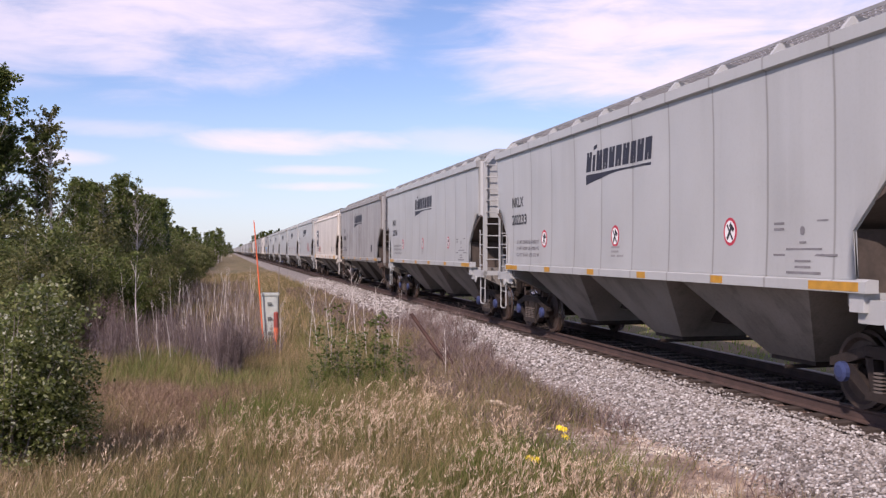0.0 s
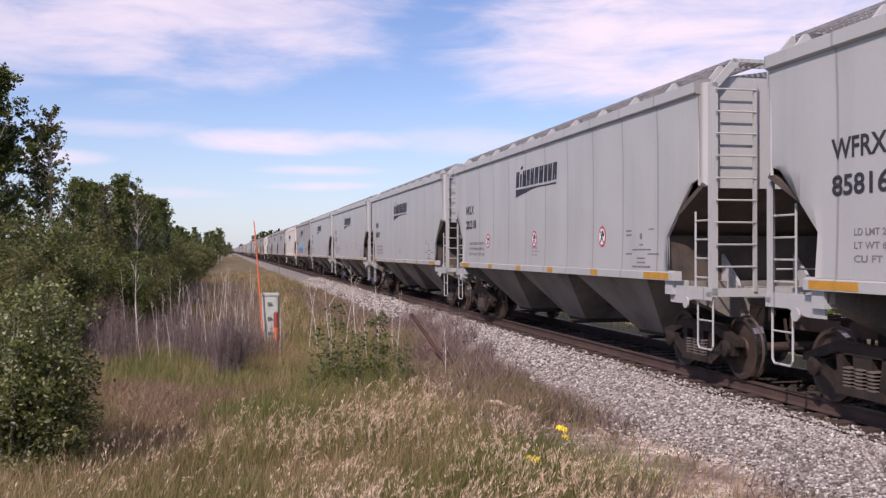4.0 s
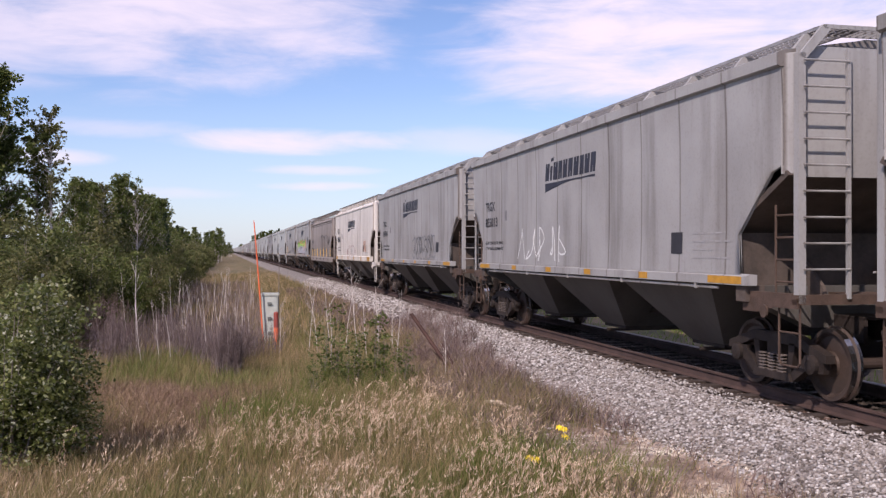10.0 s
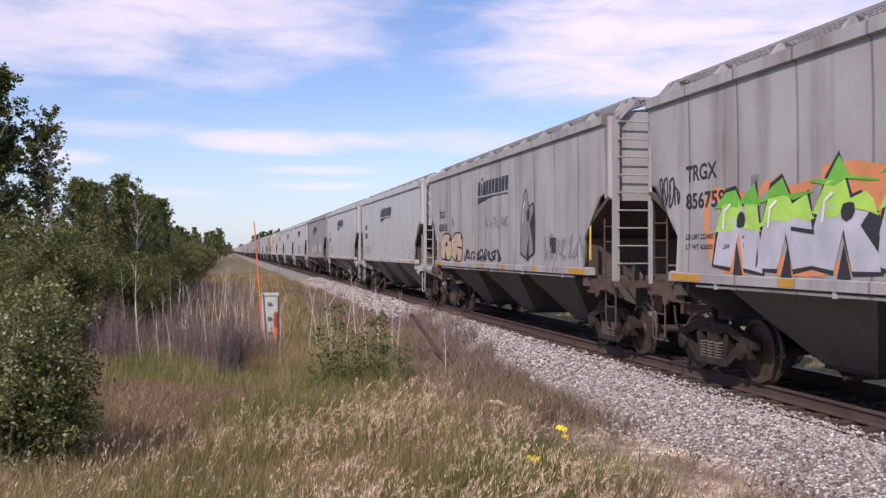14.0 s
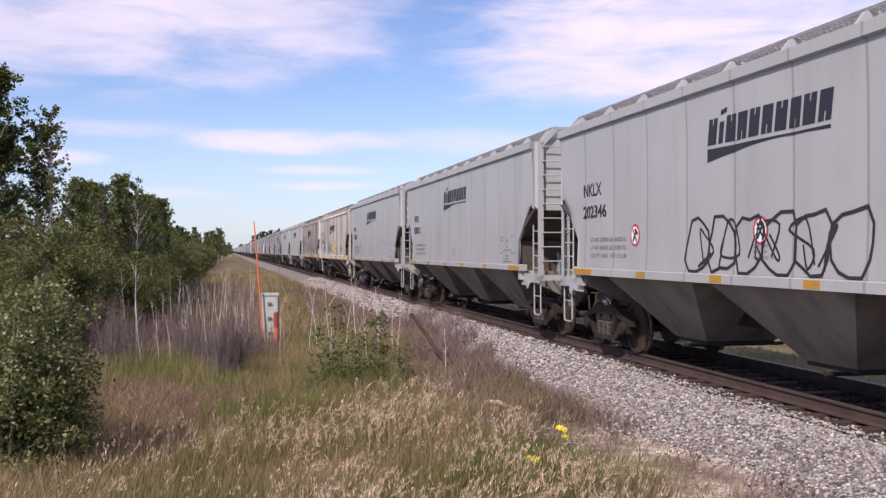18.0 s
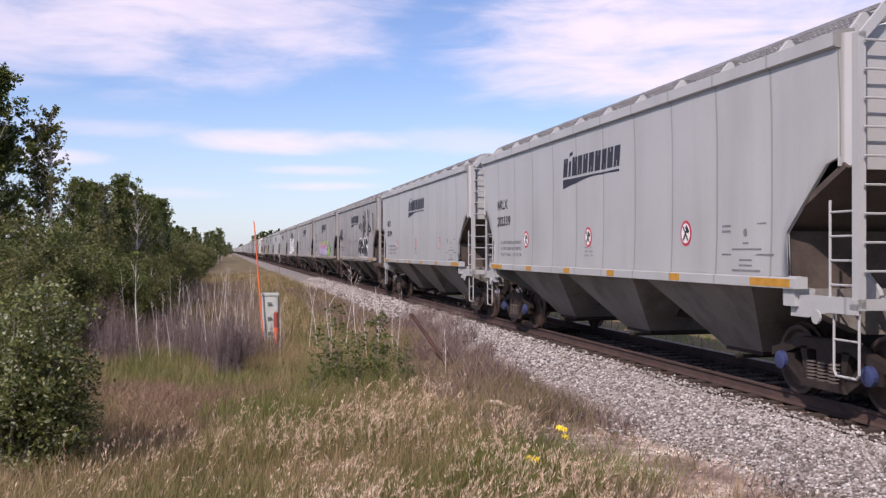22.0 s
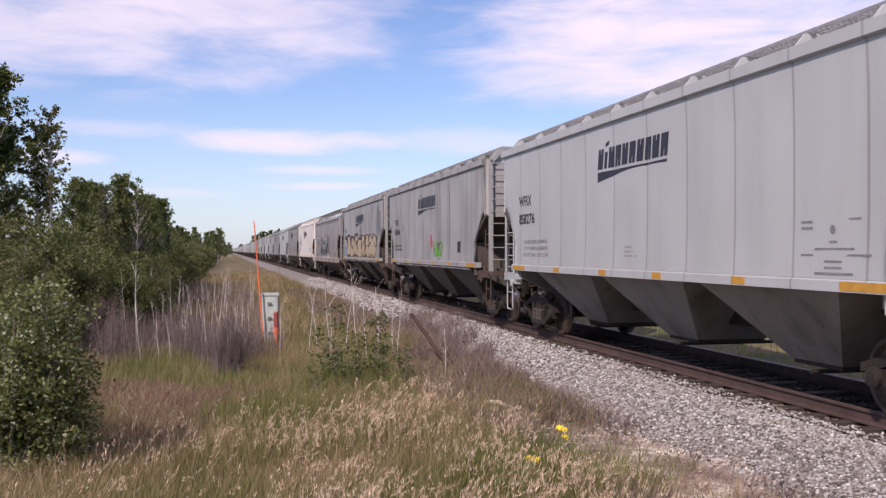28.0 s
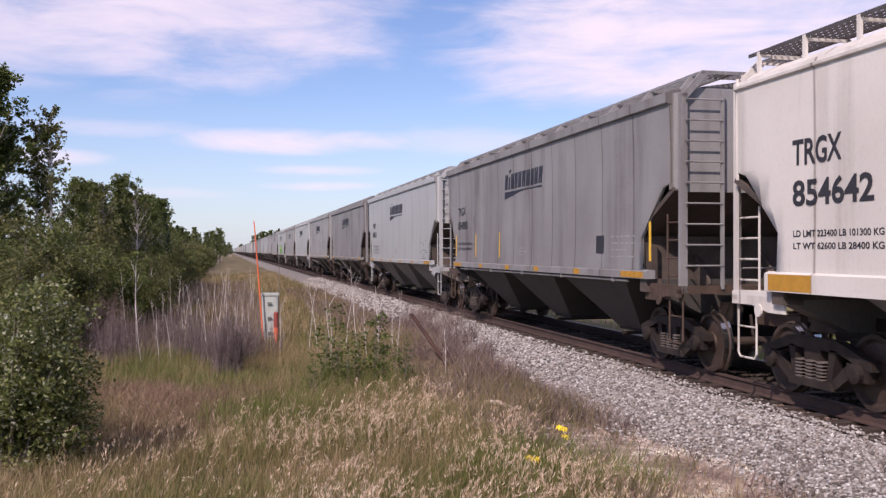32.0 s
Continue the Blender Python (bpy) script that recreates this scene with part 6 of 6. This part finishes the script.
def build_stems():
    rng = random.Random(8)
    for k, (x, y, h) in enumerate(((-6.27, 23.6, 2.0), (-6.05, 23.2, 1.6), (-5.45, 22.9, 1.9), (-5.25, 21.9, 2.1), (-5.1, 21.6, 1.75), (-4.85, 21.8, 1.6), (-4.55, 21.0, 1.5), (-4.7, 22.6, 1.9), (-5.6, 24.4, 1.6), (-4.3, 22.8, 1.3), (-6.9, 24.5, 1.4), (-5.95, 21.4, 1.5), (-3.95, 18.7, 1.1))):
        sapling(x, y, h * rng.uniform(0.85, 1.15), k, PALE_BARK, 12, lean=0.16, r=0.0085)
    for k in range(64):
        y = rng.uniform(23, 50)
        x = -8.2 + rng.uniform(-0.10, 0.035) * y
        sapling(x, y, rng.uniform(1.0, 2.1), 50 + k, PALE_BARK, 6, lean=0.14, r=0.0075)
    sapling(-10.74, 29.8, 2.4, 99, PALE_BARK, 5, r=0.022)
    sapling(-11.85, 43.0, 4.5, 98, PALE_BARK, 34, "dead_tree", "bare pale dead tree standing in the willows", 0.04, 0.017)
    for x, y, h, w, n in ((-8.15, 21.3, 1.65, 0.36, 330), (-8.45, 23.0, 1.3, 0.5, 200), (-8.95, 25.0, 1.4, 0.7, 200), (-9.7, 27.0, 1.5, 0.8, 200), (-7.75, 24.0, 1.3, 0.5, 160), (-10.8, 24.0, 1.5, 0.6, 170)):
        twig_shrub(x, y, h, w, n, int(-x * 10), DUSK, "leafless purplish-grey shrub of fine twigs")
    for x, y, h, w, n in ((-2.75, 26.0, 0.75, 0.6, 120), (-3.0, 23.0, 0.6, 0.5, 100), (-2.55, 28.5, 0.7, 0.6, 110), (-11.3, 27.0, 2.0, 0.9, 240), (-3.5, 20.3, 0.8, 0.45, 130), (-2.95, 19.4, 0.55, 0.3, 80), (-3.95, 21.2, 0.7, 0.4, 110), (-2.5, 21.0, 0.5, 0.28, 70)):
        twig_shrub(x, y, h, w, n, int(-x * 17), WEED, "leafless reddish-brown shrub of fine twigs")
    # small leafy saplings among the grass
    for k, (x, y, s) in enumerate(((-6.25, 18.9, 0.8), (-5.85, 18.2, 0.6), (-5.35, 18.3, 0.72), (-6.6, 17.6, 0.42), (-5.0, 17.9, 0.5))):
        o = make_plant("aspen_seedling", "bush", 70 + k, 1.9, 0.8, 620, 0.038, LEAF2, BARK, "small leafy aspen seedling among the grass", "sapling", "aspen seedlings")
        o.matrix_basis = pose(x, y, ground_z(x, y))
        o.scale = (s * 1.3, s * 1.3, s * 1.15)


build_stems()


# ---- small things on the verge ----
CASE = plain("case_paint", (0.42, 0.44, 0.40), 0.6, 0.0, 0.15, 5.0)
CASE_DARK = plain("case_fittings", (0.16, 0.17, 0.16), 0.6, 0.3, 0.3, 5.0)
BAR_RUST = plain("bar_rust", (0.085, 0.042, 0.034), 0.85, 0.1, 0.35, 6.0, 0.3)
ORANGE = plain("orange_plastic", (0.80, 0.16, 0.06), 0.45, 0.0, 0.15, 3.0)
RED_POST = plain("red_plastic", (0.30, 0.06, 0.045), 0.5, 0.0, 0.2, 3.0)
LOG = plain("weathered_wood", (0.48, 0.38, 0.29), 0.9, 0.0, 0.35, 8.0, 0.4)
PETAL = plain("yellow_petals", (0.85, 0.62, 0.02), 0.6, 0.0, 0.15, 9.0)
STALK = plain("green_stalk", (0.10, 0.17, 0.04), 0.7, 0.0, 0.3, 9.0)


def sand_mat():
    """Trodden dirt with bleached, broken patches of sand."""
    m, nt, b, N, L = shader("sandy_dirt")
    tc, n1, n2 = N("ShaderNodeTexCoord"), N("ShaderNodeTexNoise"), N("ShaderNodeTexNoise")
    n1.inputs["Scale"].default_value, n1.inputs["Detail"].default_value = 1.5, 9
    n1.inputs["Roughness"].default_value = 0.68
    n2.inputs["Scale"].default_value, n2.inputs["Detail"].default_value = 38, 5
    L(tc.outputs["Object"], n1.inputs[0]), L(tc.outputs["Object"], n2.inputs[0])
    r = ramp(N, [(0.36, (0.14, 0.10, 0.08)), (0.47, (0.27, 0.20, 0.16)), (0.54, (0.42, 0.33, 0.265)), (0.61, (0.78, 0.70, 0.58))])
    mix = N("ShaderNodeMath")
    mix.operation = "MULTIPLY_ADD"
    mix.inputs[1].default_value = 0.16
    L(n2.outputs[0], mix.inputs[0]), L(n1.outputs[0], mix.inputs[2])
    sub1 = N("ShaderNodeMath")
    sub1.operation = "SUBTRACT"
    sub1.inputs[1].default_value = 0.08
    L(mix.outputs[0], sub1.inputs[0]), L(sub1.outputs[0], r.inputs[0])
    L(r.outputs[0], b.inputs["Base Color"])
    b.inputs["Roughness"].default_value = 0.95
    bp = N("ShaderNodeBump")
    bp.inputs["Strength"].default_value, bp.inputs["Distance"].default_value = 0.9, 0.03
    L(mix.outputs[0], bp.inputs["Height"]), L(bp.outputs[0], b.inputs["Normal"])
    return m


SAND = sand_mat()


def build_small():
    # line-side apparatus case on a post
    x, y = -6.97, 28.3
    z = ground_z(x, y)
    case = thing("apparatus_case", None, None, "pale grey metal line-side apparatus case standing in the grass", "equipment box")
    case.matrix_basis = pose(x, y, z, 0, 0, -6)
    body = Shape()
    body.box(-0.23, -0.17, 0.10, 0.23, 0.17, 1.46)
    part("body", body, CASE, case)
    part("cap", Shape().prism([(-0.26, 1.46), (0.26, 1.46), (0.26, 1.50), (0.24, 1.53), (-0.24, 1.53), (-0.26, 1.50)], 1, -0.20, 0.20), CASE, case)
    part("door", Shape().box(-0.20, -0.19, 0.16, 0.20, -0.172, 1.42), CASE, case)
    for zz in (1.22, 0.80, 0.38):
        part("latch", Shape().box(-0.06, -0.215, zz - 0.05, 0.05, -0.19, zz + 0.05).box(-0.03, -0.23, zz - 0.025, 0.08, -0.215, zz + 0.01), CASE_DARK, case)
    part("plinth", Shape().box(-0.20, -0.15, -0.1, 0.20, 0.15, 0.10), CASE_DARK, case)
    # orange whip marker, leaning
    x, y = -7.15, 28.0
    whip = thing("whip_marker", Shape().bar((0, 0, -0.1), (-0.28, 0, 3.55), 0.024, 8, 0.016).bar((-0.28, 0, 3.55), (-0.30, 0, 3.62), 0.016, 8, 0.006), ORANGE, "tall thin leaning orange whip marker", "marker")
    whip.matrix_basis = pose(x, y, ground_z(x, y))
    # thin grey rod beside the case
    x, y = -6.72, 28.6
    thing("thin_rod", Shape().bar((0, 0, -0.1), (0.02, 0, 2.2), 0.012, 6).bar((0.02, 0, 2.2), (0.02, 0, 2.5), 0.012, 6, 0.006), BARK, "thin dark rod standing behind the case", "rod").matrix_basis = pose(x, y, ground_z(x, y))
    # short marker post, orange below and red above
    x, y = -6.88, 26.7
    post = thing("marker_post", None, None, "short round marker post, orange with a red top", "marker")
    post.matrix_basis = pose(x, y, ground_z(x, y))
    part("tube", Shape().bar((0, 0, -0.1), (0, 0, 0.62), 0.065, 12), ORANGE, post)
    part("collar", Shape().bar((0, 0, 0.62), (0, 0, 1.02), 0.068, 12).bar((0, 0, 1.02), (0, 0, 1.05), 0.068, 12, 0.04), RED_POST, post)
    # leaning rusty bar in the ballast edge
    b = Vector((-3.58, 19.1, ground_z(-3.62, 19.2) - 0.1))
    tip = Vector((-4.46, 19.66, 0.58))
    thing("rusty_bar", Shape().bar(b, tip, 0.045, 6, 0.036).bar(b + Vector((0.10, 0.02, 0)), b + Vector((-0.30, 0.3, 0.75)), 0.025, 5), BAR_RUST, "bent rusty steel bar leaning out of the weeds", "scrap bar")
    # weathered log
    log = Shape()
    pts = [(-4.15, 14.95, 0.19), (-4.0, 14.75, 0.17), (-3.84, 14.5, 0.10), (-3.74, 14.3, 0.04)]
    for p, q, r in zip(pts, pts[1:], (0.034, 0.038, 0.034)):
        log.bar((p[0], p[1], ground_z(p[0], p[1]) + p[2]), (q[0], q[1], ground_z(q[0], q[1]) + q[2]), r, 8, r * 0.9)
    thing("log", log, LOG, "short weathered pale log lying in the grass", "log")
    # bleached boards near the sandy patch
    for x, y, a, l in ((-3.35, 11.2, 65, 0.42), (-3.1, 12.6, 80, 0.35), (-3.9, 9.6, 30, 0.3)):
        o = thing("wood_scrap", Shape().prism([(-l, -0.03), (l, -0.025), (l * 0.95, 0.03), (-l * 0.9, 0.035)], 2, 0, 0.03), LOG, "thin bleached scrap of wood on the sand", "wood scrap", "wood scraps")
        o.matrix_basis = pose(x, y, ground_z(x, y) + 0.01, 2, 3, a)
    # pale sandy patch at the foot of the ballast
    n, m = 40, 16
    v, f = [], []
    for i in range(m + 1):
        for k in range(n):
            a = k * math.tau / n
            r = i / m
            ex = 1 + 0.25 * fbm(math.cos(a), math.sin(a), 1.7, 6.0)
            x, y = -3.5 + r * 0.9 * ex * math.cos(a), 10.4 + r * 3.0 * ex * math.sin(a)
            h = 0.05 * (1 - r * r) + 0.03 * fbm(x, y, 2.5, 3.0) * (1 - r)
            v.append((x, y, ground_z(x, y) + h - 0.012 * (i == m)))
    for i in range(m):
        for k in range(n):
            f.append((i * n + k, i * n + (k + 1) % n, (i + 1) * n + (k + 1) % n, (i + 1) * n + k))
    tagged(new("sand_patch", mesh_from("sand_patch", v, f, SAND, True)), "pale bare sand at the foot of the ballast", "sand", kind="structure")
    # gravel and dead stalks strewn over the sand
    shapes, places = rock_shapes(5), []
    for k in range(500):
        a, r = rand(0, 6.283), random.random() ** 0.6
        x, y = -3.4 + r * 0.95 * math.cos(a), 10.4 + r * 3.1 * math.sin(a)
        s = rand(0.008, 0.03)
        places.append((x, y, ground_z(x, y) + 0.035, s, rand(0, 6.28), k % 5))
    v2, f2 = scatter(shapes, places)
    tagged(new("strewn_gravel", fast_mesh("strewn_gravel", v2, f2, STONE)), "loose gravel strewn over the sandy patch", "gravel", kind="stuff")
    v2, f2 = blades(1500, patch([(-3.7, 10.4, 1.3), (-3.5, 12.4, 0.9), (-3.6, 8.6, 0.9)]), lambda x, y: 0.16, 0.004, 1.4)
    tagged(new("dead_stalks", fast_mesh("dead_stalks", v2, f2, SERE)), "flattened dead stalks on the sandy patch", "grass", kind="stuff")
    # yellow flowers
    for k, (x, y, h) in enumerate(((-4.09, 11.6, 0.30), (-4.05, 11.55, 0.285), (-4.07, 11.45, 0.21), (-4.92, 10.25, 0.27), (-4.86, 10.2, 0.255))):
        fl = thing("yellow_flower", None, None, "small bright yellow wildflower on a thin stalk", "flower", "wildflowers")
        fl.matrix_basis = pose(x, y, ground_z(x, y))
        part("stalk", Shape().bar((0, 0, -0.02), (0.02, 0.01, h), 0.004, 5), STALK, fl)
        head = Shape()
        for j in range(9):
            a = j * math.tau / 9
            c, d = math.cos(a), math.sin(a)
            o = (0.02, 0.01, h)
            head.add([o, (o[0] + 0.035 * c - 0.02 * d, o[1] + 0.03 * d + 0.02 * c, h + 0.03), (o[0] + 0.062 * c, o[1] + 0.062 * d, h + 0.014 + 0.035 * d), (o[0] + 0.035 * c + 0.02 * d, o[1] + 0.03 * d - 0.02 * c, h + 0.03)], [(0, 3, 2, 1)])
        head.bar((0.02, 0.01, h - 0.008), (0.02, 0.01, h + 0.016), 0.02, 8)
        part("petals", head, PETAL, fl, "bright yellow petals")


build_small()

def travelled(t):
    """Metres run since the start; the train slows a little."""
    return 20.397 * t - 0.012737 * t * t + 0.00015982 * t ** 3


def motions():
    """The train runs by at a steady speed; wheels roll while a car is near."""
    steps = 32 * FPS
    for car, y in TRAIN:
        walk(car, [(t, pose(0, y - travelled(t), 0)) for t in (0.0, 4.0, 8.0, 12.0, 16.0, 20.0, 24.0, 28.0, 32.0)])
        k0, k1 = max(0, int((y - 62) / SPEED * FPS)), min(steps, int((y + 6) / SPEED * FPS))
        for truck in car.children:
            if truck.name.split(".")[0] != "truck":
                continue
            for w in truck.children:
                if w.name.split(".")[0] != "wheelset":
                    continue
                at = w.matrix_basis.translation.copy()
                turn = lambda k: pose(at.x, at.y, at.z, degrees_per_step * (k - k0), 0, 0)
                rows = [(k / FPS, turn(k)) for k in range(k0, k1 + 1)]
                if not rows:
                    rows = [(0.0, turn(k0)), (32.0, turn(k0))]
                if rows[0][0] > 0.02:
                    rows = [(0.0, turn(k0))] + rows
                if rows[-1][0] < 31.98:
                    rows = rows + [(32.0, turn(k1))]
                walk(w, rows)


degrees_per_step = math.degrees(SPEED / FPS / 0.457)
motions()
